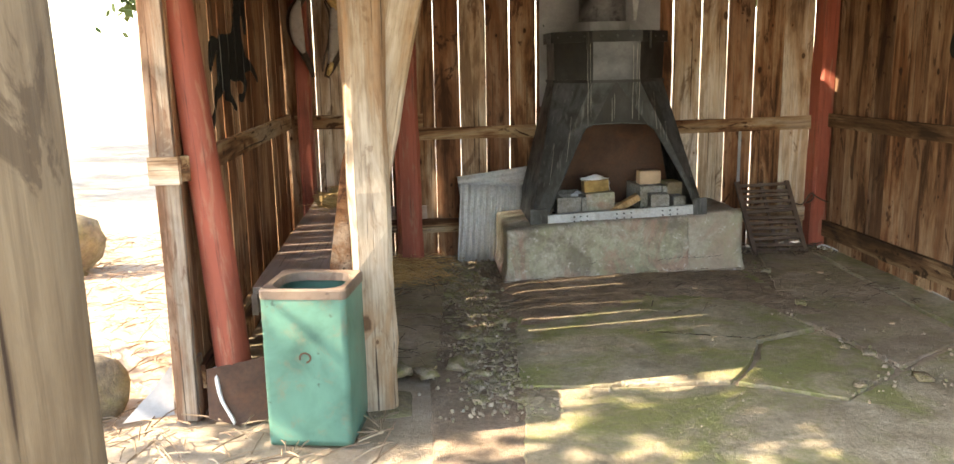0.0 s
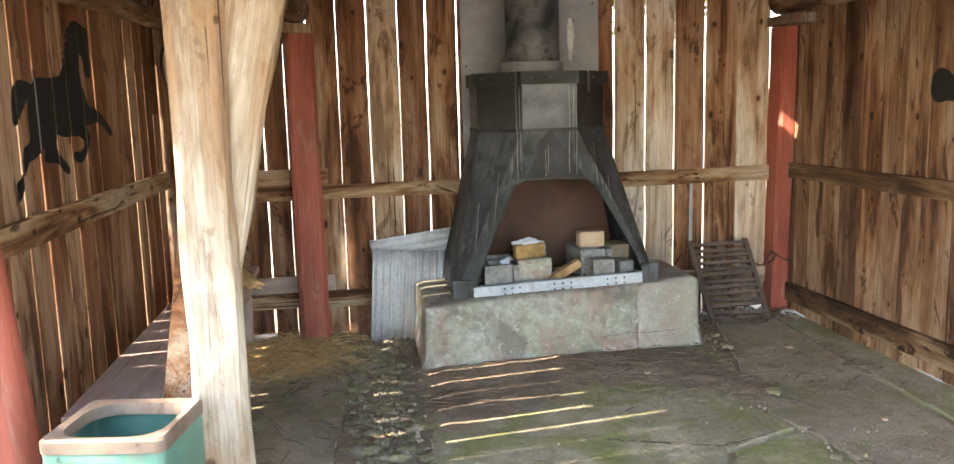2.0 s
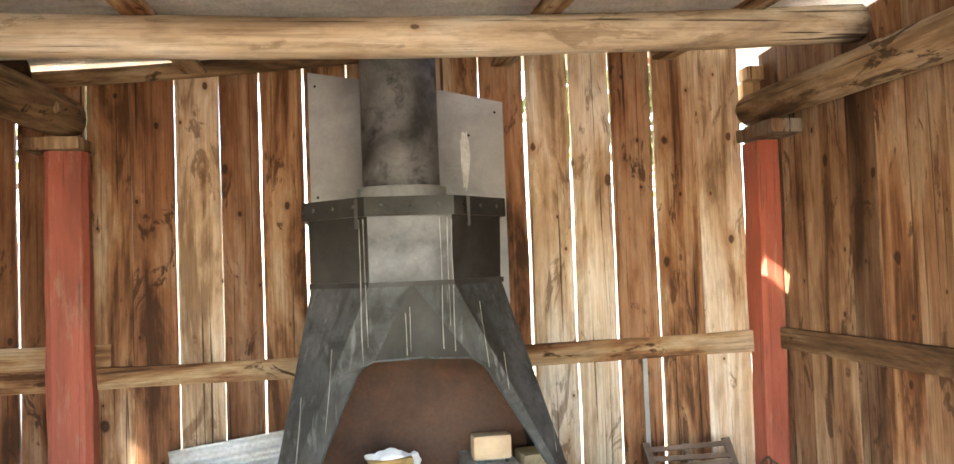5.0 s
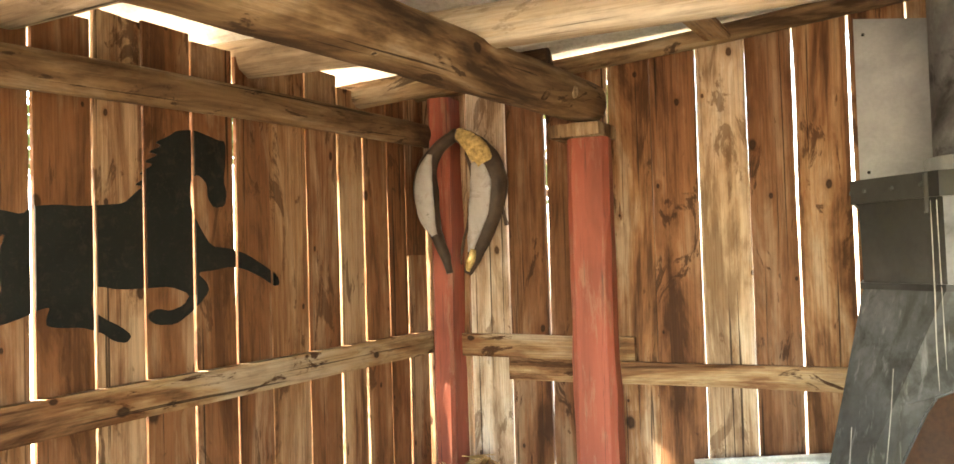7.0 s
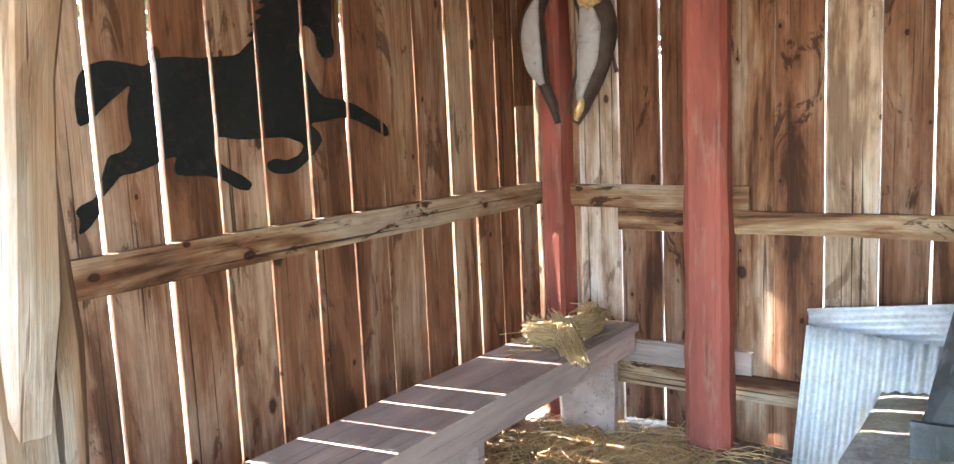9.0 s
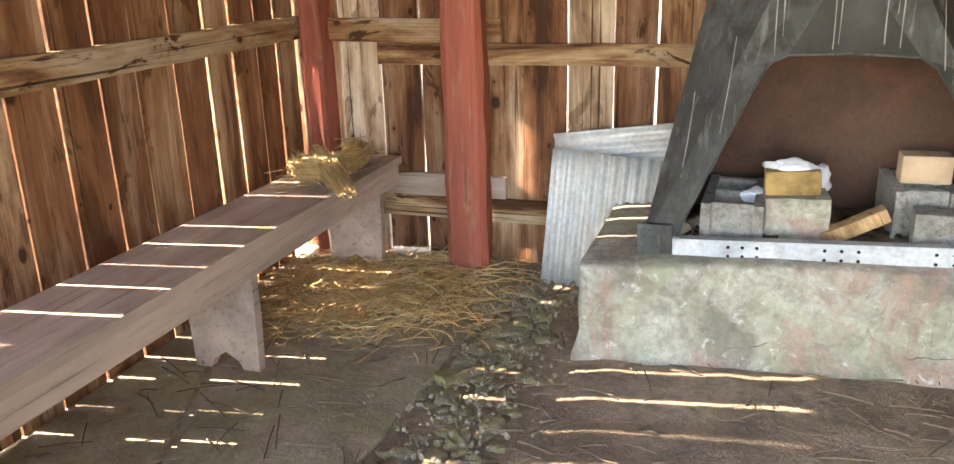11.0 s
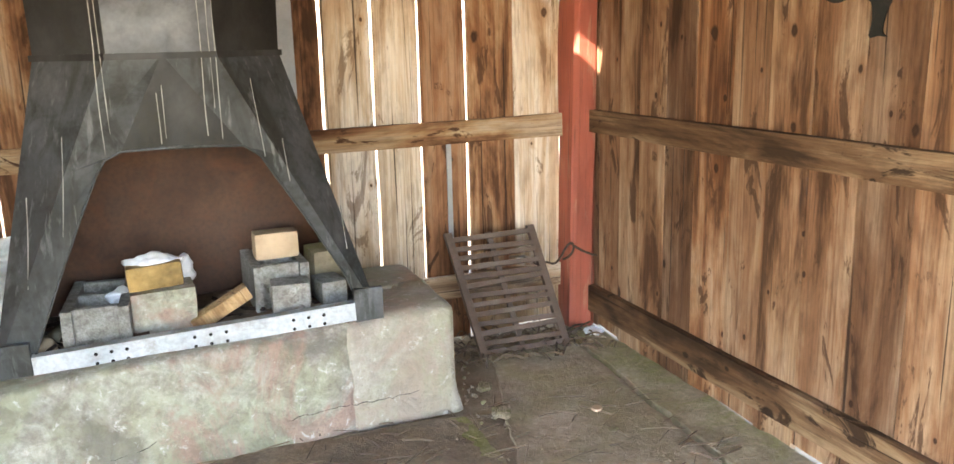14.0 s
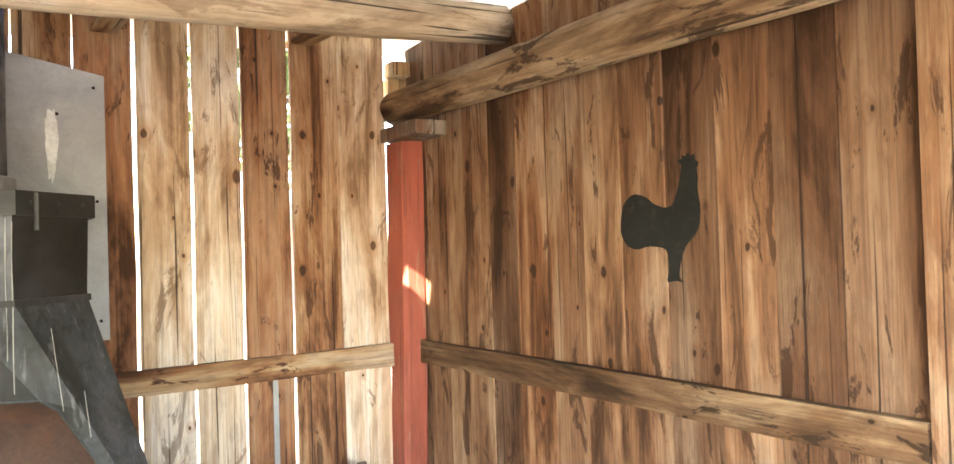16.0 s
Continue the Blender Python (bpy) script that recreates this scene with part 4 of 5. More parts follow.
    bm.faces.new((t[4], fl, ftl)), bm.faces.new((ftr, fr, t[7]))
    # the front: two legs, a sunken panel between them and the arch of the opening
    yo = yf + 0.012
    arch_l = [(-0.062, 0.375), (0.030, 0.60), (0.110, 0.785), (0.165, 0.905), (0.190, 0.945), (0.235, 0.966)]
    arch_r = [(0.895, 0.415), (0.851, 0.535), (0.735, 0.74), (0.655, 0.872), (0.620, 0.930), (0.575, 0.962)]
    la = [bm.verts.new((x, yo + 0.02 * (z - 0.36), z)) for x, z in arch_l]
    ra = [bm.verts.new((x, yo + 0.02 * (z - 0.36), z)) for x, z in arch_r]
    apex = bm.verts.new((cx, t[5].co.y - 0.001, z1))
    steps = len(la)

    def edge_points(top, foot):
        return [bm.verts.new(Vector(foot.co).lerp(top.co, 0.02 + 0.62 * k / (steps - 1))) for k in range(steps)]

    lo, ro = edge_points(ftl, fl), edge_points(ftr, fr)
    bm.faces.new((fl, la[0], lo[0]))
    bm.faces.new((fr, ro[0], ra[0]))
    for k in range(steps - 1):
        bm.faces.new((lo[k], la[k], la[k + 1], lo[k + 1]))
        bm.faces.new((ra[k], ro[k], ro[k + 1], ra[k + 1]))
    bm.faces.new((lo[-1], la[-1], apex, ftl))
    bm.faces.new((ra[-1], ro[-1], ftr, apex))
    smoke = bmesh.new()
    smoke.faces.new([smoke.verts.new(v.co + Vector((0, dy, 0))) for v, dy in ((la[-1], 0.0), (ra[-1], 0.0), (apex, 0.002))])
    part("smoke_panel", smoke, SOOT, ob, "soot-blackened triangle over the opening")
    bmesh.ops.recalc_face_normals(bm, faces=bm.faces[:])
    skirt = part("skirt", bm, STEEL, ob, "grey streaked steel skirt with an arched opening")
    skirt.modifiers.new("plate", "SOLIDIFY").thickness = 0.006
    # thin pale lime runs down the drum and the front of the skirt
    front, low_y = cy - 0.362 * 0.975, yo
    for k, (x, z_top, z_end) in enumerate(((0.195, 1.46, 0.965), (0.212, 1.46, 1.02), (0.345, 1.13, 0.985), (0.36, 1.15, 1.0), (0.475, 1.46, 1.00), (0.50, 1.46, 1.08), (0.515, 1.45, 0.99), (0.11, 1.02, 0.74), (0.02, 0.86, 0.60), (0.60, 1.16, 0.93), (0.66, 0.98, 0.85), (0.80, 0.76, 0.62))):
        bm = bmesh.new()
        rows = []
        n = 14
        for i in range(n + 1):
            z = z_top + (z_end - z_top) * i / n
            dx = 0.004 * noise.noise((x * 31, z * 5, k)) + (0.10 * (1.235 - z) * (1 if x > cx else -1) * (abs(x - cx) > 0.2) if z < 1.235 else 0)
            y = front - 0.004 if z > 1.235 else front - 0.006 + (low_y - front) * (1.235 - z) / 0.87
            if z > 1.235:
                y += max(0.0, abs(x + dx - cx) - 0.150)
            w = 0.0012 + 0.0010 * noise.noise((z * 14, x * 9, k))
            rows.append([bm.verts.new((x + dx + q, y, z)) for q in (-w, w)])
        for p, q in zip(rows, rows[1:]):
            bm.faces.new((p[0], q[0], q[1], p[1]))
        part("lime_run", bm, LIME, ob, "thin pale run of lime")
    # rolled rim of the opening
    rim = [(x, z) for x, z in arch_l] + [(0.40, 0.972)] + [(x, z) for x, z in arch_r[::-1]]
    curve = bpy.data.curves.new("rim", "CURVE")
    curve.dimensions, curve.bevel_depth, curve.bevel_resolution = "3D", 0.0035, 1
    line = curve.splines.new("POLY")
    line.points.add(len(rim) - 1)
    for p, (x, z) in zip(line.points, rim):
        p.co = (x, yo + 0.02 * (z - 0.36) - 0.004, z, 1)
    edge = new("rim", curve)
    edge.parent = ob
    curve.materials.append(STEEL)
    # two feet in front, and the rusted back and floor plates
    for xa, xb, dz in ((-0.170, -0.060, -0.022), (0.872, 0.965, 0.018)):
        bm = cuboid((xa, -0.755, 0.352 + dz), (xb, -0.735, 0.47 + dz), 0.003)
        part("foot", bm, STEEL, ob)
    bm = cuboid((-0.09, -0.20, 0.36), (0.90, -0.19, 1.20), 0.0)
    for v in bm.verts:
        if v.co.z > 1:
            v.co.x = 0.40 + (v.co.x - 0.40) * 0.6
            v.co.y -= 0.12
    part("back_plate", bm, RUST, ob, "rust-brown back plate of the firebox")
    bm = cuboid((-0.05, -0.748, 0.338), (0.88, -0.738, 0.385), 0.0)
    for v in bm.verts:
        v.co.z += 0.036 * (v.co.x / 0.9)
    part("sill", bm, RUST, ob, "rusted sill strip")


def hearth_bar():
    bar = thing("channel_bar", pose(-0.058, -0.752, 0.372, 0, -2.35, 0), "white galvanised channel bar with bolt holes across the hearth", "bar")
    bm = cuboid((0, -0.004, -0.024), (0.932, 0.0, 0.034), 0.0)
    part("web", bm, BAR, bar)
    for z in (0.028, -0.024):
        part("flange", cuboid((0, 0.0005, z), (0.932, 0.035, z + 0.006), 0.0), BAR, bar)
    disc = lathe([(0, 0, 0, 0.0055, 0.0055), (0, 0, 0.001, 0.0055, 0.0055)], 10)
    me = bpy.data.meshes.new("bolt_hole")
    disc.to_mesh(me)
    disc.free()
    for x in (0.166, 0.208, 0.250, 0.440, 0.486, 0.532, 0.735, 0.782, 0.830):
        for z in (0.013, -0.016):
            piece("bolt_hole", me, HOLE, bar, "", pose(x, -0.0045, z, 90))


def hollow_block(m, label, size=(0.19, 0.37, 0.15)):
    w, d, h = size
    ob = thing("concrete_block", m, label, "concrete block", "blocks in the hearth")
    bm = bmesh.new()
    s = 0.032
    for x0, x1, y0, y1 in ((0, s, 0, d), (w - s, w, 0, d), (s, w - s, 0.018, 0.048), (s, w - s, d / 2 - 0.015, d / 2 + 0.015), (s, w - s, d - 0.048, d - 0.018)):
        cuboid((x0, y0, 0), (x1, y1, h), 0.003, bm)
    part("shell", bm, BLOCK, ob)
    return ob


def hearth_things():
    hollow_block(pose(0.015, -0.67, 0.352, 0, 0, -2), "hollow grey concrete block at the end of the hearth")
    hollow_block(pose(0.585, -0.545, 0.385, 0, 0, 3), "hollow grey concrete block carrying a buff brick", (0.185, 0.30, 0.155))

    def solid(name, lo, hi, mat, m, label, category, rough=0.003):
        bm = rough_block([-(h - l) / 2 if i < 2 else 0 for i, (l, h) in enumerate(zip(lo, hi))], [(h - l) / 2 if i < 2 else h - l for i, (l, h) in enumerate(zip(lo, hi))], 5, rough, lo[0] * 9, 0.008)
        return tagged(part(name, bm, mat, None, label, Matrix.Translation(((lo[0] + hi[0]) / 2, (lo[1] + hi[1]) / 2, lo[2])) @ m), category=category)

    solid("mossy_stone", (0.205, -0.62, 0.36), (0.395, -0.46, 0.52), HEARTH, pose(0, 0, 0, 0, 0, 4), "mossy grey stone block carrying a yellowed brick", "stone", 0.006)
    solid("yellow_brick", (0.205, -0.60, 0.52), (0.368, -0.50, 0.600), YELLOW, pose(0, 0, 0, 0, -3, 2), "yellow-brown mossy brick on the stone", "brick")
    solid("buff_brick", (0.603, -0.45, 0.54), (0.752, -0.36, 0.632), BRICK, pose(0, 0, 0, 0, 0, 2), "plain buff brick on the hollow block", "brick", 0.0015)
    solid("grey_brick", (0.628, -0.66, 0.385), (0.752, -0.56, 0.505), BLOCK, pose(0, 0, 0, 0, 0, -3), "small grey half block in front of the hollow block", "block")
    solid("grey_brick", (0.790, -0.58, 0.395), (0.880, -0.45, 0.475), BLOCK, pose(0, 0, 0, 0, 0, 8), "small grey broken block beside the hood leg", "block")
    solid("brown_brick", (0.79, -0.42, 0.385), (0.90, -0.30, 0.55), CHUNK, pose(0, 0, 0, 4, 0, 10), "brown broken brick on end at the back of the hearth", "brick")
    bm = cuboid((-0.10, -0.03, -0.022), (0.10, 0.03, 0.022), 0.003)
    tagged(part("wood_offcut", bm, CUT_WOOD, None, "short sawn wood offcut propped at a slant", pose(0.472, -0.60, 0.438, 0, -28, 4)), category="wood offcut")
    for x, y, s, k in ((-0.045, -0.60, 0.085, 1), (-0.01, -0.50, 0.09, 2), (-0.06, -0.52, 0.06, 3), (0.42, -0.45, 0.07, 4), (0.50, -0.42, 0.06, 5)):
        tagged(part("rubble_stone", pebble_mesh(k, (s, s, s * 0.75)), CHUNK if k > 1 else BRICK, None, "small broken stone lying in the hearth", Matrix.Translation((x, y, 0.352 + s * 0.3)), True), category="stone", group="rubble in the hearth")
    # a crumpled white cloth on and behind the yellow brick
    for x, y, z, size, k in ((0.285, -0.535, 0.598, (0.155, 0.10, 0.062), 41), (0.175, -0.49, 0.48, (0.075, 0.07, 0.065), 43), (0.372, -0.45, 0.54, (0.075, 0.07, 0.09), 45)):
        bm = pebble_mesh(k, size, 4)
        for v in bm.verts:
            v.co += 0.010 * noise.noise_vector(v.co * 26 + Vector((k, 0, 0)))
        tagged(part("cloth", bm, CLOTH, None, "crumpled white cloth stuffed round the yellow brick", Matrix.Translation((x, y, z)), True), category="cloth", group="white cloths")
    rows = [((rng.uniform(-0.05, 0.9), rng.uniform(-0.66, -0.25), 0.372 + rng.uniform(0, 0.02)), (rng.uniform(-1, 1), rng.uniform(-1, 1), rng.uniform(-0.2, 0.2)), rng.uniform(0.04, 0.12), rng.uniform(0.006, 0.016), 0.0) for _ in range(120)]
    heap("charred_wood", rows, LEATHER, "black charred wood bits and ash on the hearth", "charcoal")
    bm = rough_block((-0.05, -0.70, 0.33), (0.88, -0.20, 0.368), 6, 0.004, 2, 0.005)
    for v in bm.verts:
        v.co.z += 0.035 * v.co.x
    tagged(part("ash_bed", bm, SOIL, None, "dark bed of ash and soil in the hearth", None, True), category="ash", kind="stuff")


def metal_panel():
    bm = bmesh.new()
    pts = [(0.0, 1.05), (0.848, 1.05), (0.846, 2.005), (0.57, 2.062), (0.0, 2.14)]
    f = bm.faces.new([bm.verts.new((x, -0.012, z)) for x, z in pts])
    made = bmesh.ops.extrude_face_region(bm, geom=[f])["geom"]
    for v in made:
        if isinstance(v, bmesh.types.BMVert):
            v.co.y += 0.003
    bmesh.ops.recalc_face_normals(bm, faces=bm.faces[:])
    shield = tagged(part("heat_shield", bm, GREY_SHEET, None, "grey sheet-metal heat shield nailed behind the flue"), category="metal sheet")
    ring = []
    for k in range(40):
        a = 2 * math.pi * k / 40
        q = 1 + 0.35 * noise.noise((2 * math.cos(a), 2 * math.sin(a), 5)) + 0.25 * noise.noise((7 * math.cos(a), 7 * math.sin(a), 2))
        ring.append((0.672 + (0.020 + 0.008 * math.sin(a)) * math.cos(a) * q, 1.74 + 0.13 * math.sin(a) * q))
    m = Matrix(((1, 0, 0, 0), (0, 0, 1, -0.0145), (0, 1, 0, 0), (0, 0, 0, 1)))
    outline("white_stain", ring, 0.001, ZINC, m, shield, "white bloom on the sheet", smooth=0)
    for x, z in ((0.03, 2.08), (0.03, 1.6), (0.81, 1.96), (0.815, 1.55), (0.82, 1.12), (0.69, 1.86)):
        part("nail", lathe([(0, 0, 0, 0.006, 0.006), (0, 0, 0.003, 0.004, 0.004)], 8), HOLE, shield, "", pose(x, -0.0135, z, 90))


def corrugated(name, wide, high, m, label, across=False, pitch=0.032, deep=0.006, bent=0.0):
    """A sheet in its own x, z plane; ribs run up, or across."""
    n = int((high if across else wide) / pitch * 8)
    verts, faces = [], []
    for i in range(n + 1):
        f = i / n
        w = deep * math.sin(2 * math.pi * f * (high if across else wide) / pitch)
        for k in range(5):
            g = k / 4
            x, z = (g * wide, f * high) if across else (f * wide, g * high)
            verts.append((x, w + bent * (x / wide) ** 2 + 0.004 * noise.noise((x * 4, z * 4, wide)), z))
    for i in range(n):
        for k in range(4):
            a = i * 5 + k
            faces.append((a, a + 1, a + 6, a + 5))
    me = bpy.data.meshes.new(name)
    me.from_pydata(verts, [], faces)
    ob = tagged(piece(name, me, ZINC, None, label, m, True), category="metal sheet", group="loose roofing sheets")
    ob.modifiers.new("gauge", "SOLIDIFY").thickness = 0.0012
    return ob


def grate():
    ob = thing("iron_grate", pose(1.475, -0.33, 0.0, -22, 0, 0), "rusty iron grate leaning on the boards", "grate")
    lean = -0.15

    def slanted(lo, hi):
        bm = cuboid(lo, hi, 0.002)
        for v in bm.verts:
            v.co.x += lean * v.co.z
        return bm

    for x in (0.0, 0.365):
        part("side_bar", slanted((x - 0.016, -0.012, 0), (x + 0.016, 0.012, 0.53)), IRON, ob)
    for k in range(13):
        z = 0.03 + k * 0.039
        bm = cuboid((0.005, -0.012, -0.0105), (0.36, 0.006, 0.0105), 0.002)
        part("bar", bm, IRON, ob, "", pose(lean * z, 0, z, 0, rng.uniform(-3.0, 1.2), 0))
    part("cross_bar", slanted((0.165, 0.006, 0.02), (0.19, 0.018, 0.52)), IRON, ob)


# ---- bench, harness, signs and can ----
def bench():
    ob = thing("bench", pose(0, 0, 0), "long faded pink plank bench with notched board legs", "bench")
    x0, x1, y0, y1, z = -1.565, -1.245, -2.50, -0.10, 0.465
    bm = plank_mesh(x1 - x0, 0.032, y1 - y0, 4, 0.003)
    part("seat", bm, PINK, ob, "", along(((x0 + x1) / 2, y0, z), ((x0 + x1) / 2, y1, z)) @ pose(0, 0, 0, 0, 0, 180))
    for x in (x1 - 0.030, x0 + 0.006):
        bm = plank_mesh(0.085, 0.024, y1 - y0 - 0.004, 6 + x, 0.002)
        part("apron", bm, PINK, ob, "", along((x + 0.012, y0 + 0.002, z - 0.032 - 0.046), (x + 0.012, y1 - 0.002, z - 0.032 - 0.046)) @ pose(0, 0, 0, 0, 0, -90))
    for y in (-0.235, -1.19, -2.28):
        pts = [(-0.118, 0.0), (-0.062, 0.0), (-0.045, 0.035), (0, 0.062), (0.045, 0.035), (0.062, 0.0), (0.118, 0.0), (0.126, 0.20), (0.126, 0.43), (-0.126, 0.43), (-0.126, 0.20)]
        outline("leg", pts, 0.034, PINK, pose((x0 + x1) / 2, y, 0.008, 90, 0, 0), ob, smooth=0)


def swept(points, sides=12, ragged=0.004):
    """A padded tube through points of (x, y, z, across, through)."""
    bm = bmesh.new()
    rows = []
    fine = []
    for k in range(len(points) - 1):
        p = [points[max(0, min(len(points) - 1, k + o))] for o in (-1, 0, 1, 2)]
        for s in range(5):
            f = s / 5
            fine.append([0.5 * (2 * p[1][i] + (p[2][i] - p[0][i]) * f + (2 * p[0][i] - 5 * p[1][i] + 4 * p[2][i] - p[3][i]) * f * f + (3 * p[1][i] - p[0][i] - 3 * p[2][i] + p[3][i]) * f ** 3) for i in range(5)])
    fine.append(list(points[-1]))
    for k, q in enumerate(fine):
        a, b = fine[max(0, k - 1)], fine[min(len(fine) - 1, k + 1)]
        d = (Vector(b[:3]) - Vector(a[:3])).normalized()
        out = Vector((0, 1, 0))
        side = d.cross(out).normalized()
        rows.append([bm.verts.new(Vector(q[:3]) + side * q[3] * math.cos(2 * math.pi * j / sides) + out * q[4] * math.sin(2 * math.pi * j / sides)) for j in range(sides)])
    for a, b in zip(rows, rows[1:]):
        for j in range(sides):
            bm.faces.new((a[j], a[(j + 1) % sides], b[(j + 1) % sides], b[j]))
    bm.faces.new(rows[0][::-1]), bm.faces.new(rows[-1])
    bmesh.ops.recalc_face_normals(bm, faces=bm.faces[:])
    for v in bm.verts:
        v.co += ragged * noise.noise_vector(v.co * (22 if ragged < 0.01 else 48))
    return bm


def horse_collar():
    ob = thing("horse_collar", pose(-1.48, -0.20, 1.57), "worn leather horse collar with straw coming out, hung on the post", "horse collar")
    left = [(0.0, 0.0, 0.285, 0.025, 0.03), (-0.09, 0, 0.235, 0.026, 0.035), (-0.150, 0, 0.150, 0.042, 0.045), (-0.158, 0, 0.06, 0.054, 0.050), (-0.145, 0, -0.03, 0.045, 0.045), (-0.115, 0, -0.12, 0.026, 0.03), (-0.075, 0, -0.21, 0.020, 0.022), (-0.055, 0, -0.285, 0.014, 0.016)]
    right = [(0.0, 0.0, 0.285, 0.028, 0.03), (0.085, 0, 0.225, 0.045, 0.045), (0.140, 0, 0.145, 0.058, 0.05), (0.152, 0, 0.06, 0.062, 0.052), (0.130, 0, -0.05, 0.055, 0.045), (0.095, 0, -0.15, 0.040, 0.035), (0.055, 0, -0.235, 0.028, 0.026), (0.03, 0, -0.285, 0.016, 0.016)]
    part("shell", swept(left), LEATHER, ob, "dark cracked leather arm", None, True)
    part("shell", swept(right), LEATHER, ob, "dark cracked leather arm", None, True)
    part("lining", swept([(-0.115, -0.036, 0.205, 0.014, 0.012), (-0.138, -0.044, 0.12, 0.036, 0.018), (-0.140, -0.048, 0.03, 0.046, 0.018), (-0.128, -0.044, -0.06, 0.036, 0.016), (-0.105, -0.03, -0.125, 0.012, 0.010)]), PAD, ob, "pale grey worn lining", None, True)
    part("lining", swept([(0.105, -0.042, 0.16, 0.026, 0.014), (0.122, -0.048, 0.08, 0.046, 0.018), (0.112, -0.048, -0.02, 0.044, 0.018), (0.084, -0.040, -0.12, 0.030, 0.015), (0.058, -0.028, -0.20, 0.012, 0.010)]), PAD, ob, "pale grey worn lining", None, True)
    part("stuffing", swept([(0.015, -0.030, 0.285, 0.018, 0.014), (0.07, -0.042, 0.245, 0.038, 0.026), (0.118, -0.048, 0.195, 0.046, 0.028), (0.145, -0.044, 0.150, 0.032, 0.020)], 24, 0.011), STUFFING, ob, "yellow straw stuffing", None, True)
    part("stuffing", swept([(0.075, -0.035, -0.19, 0.012, 0.01), (0.062, -0.036, -0.23, 0.018, 0.014), (0.045, -0.03, -0.275, 0.010, 0.008)]), STUFFING, ob, "yellow straw stuffing", None, True)
    part("strap", swept([(0.045, -0.02, 0.20, 0.006, 0.004), (0.075, -0.03, 0.10, 0.008, 0.004), (0.06, -0.03, -0.05, 0.008, 0.004), (0.025, -0.028, -0.17, 0.007, 0.004), (0.01, -0.02, -0.25, 0.005, 0.004)], 6), LEATHER, ob, "dark leather strap")
    part("strap", swept([(0.17, 0, 0.19, 0.006, 0.006), (0.188, 0.01, 0.10, 0.008, 0.006), (0.18, 0.02, 0.0, 0.006, 0.005), (0.20, 0.02, -0.10, 0.010, 0.005)], 6), LEATHER, ob, "dark leather strap")


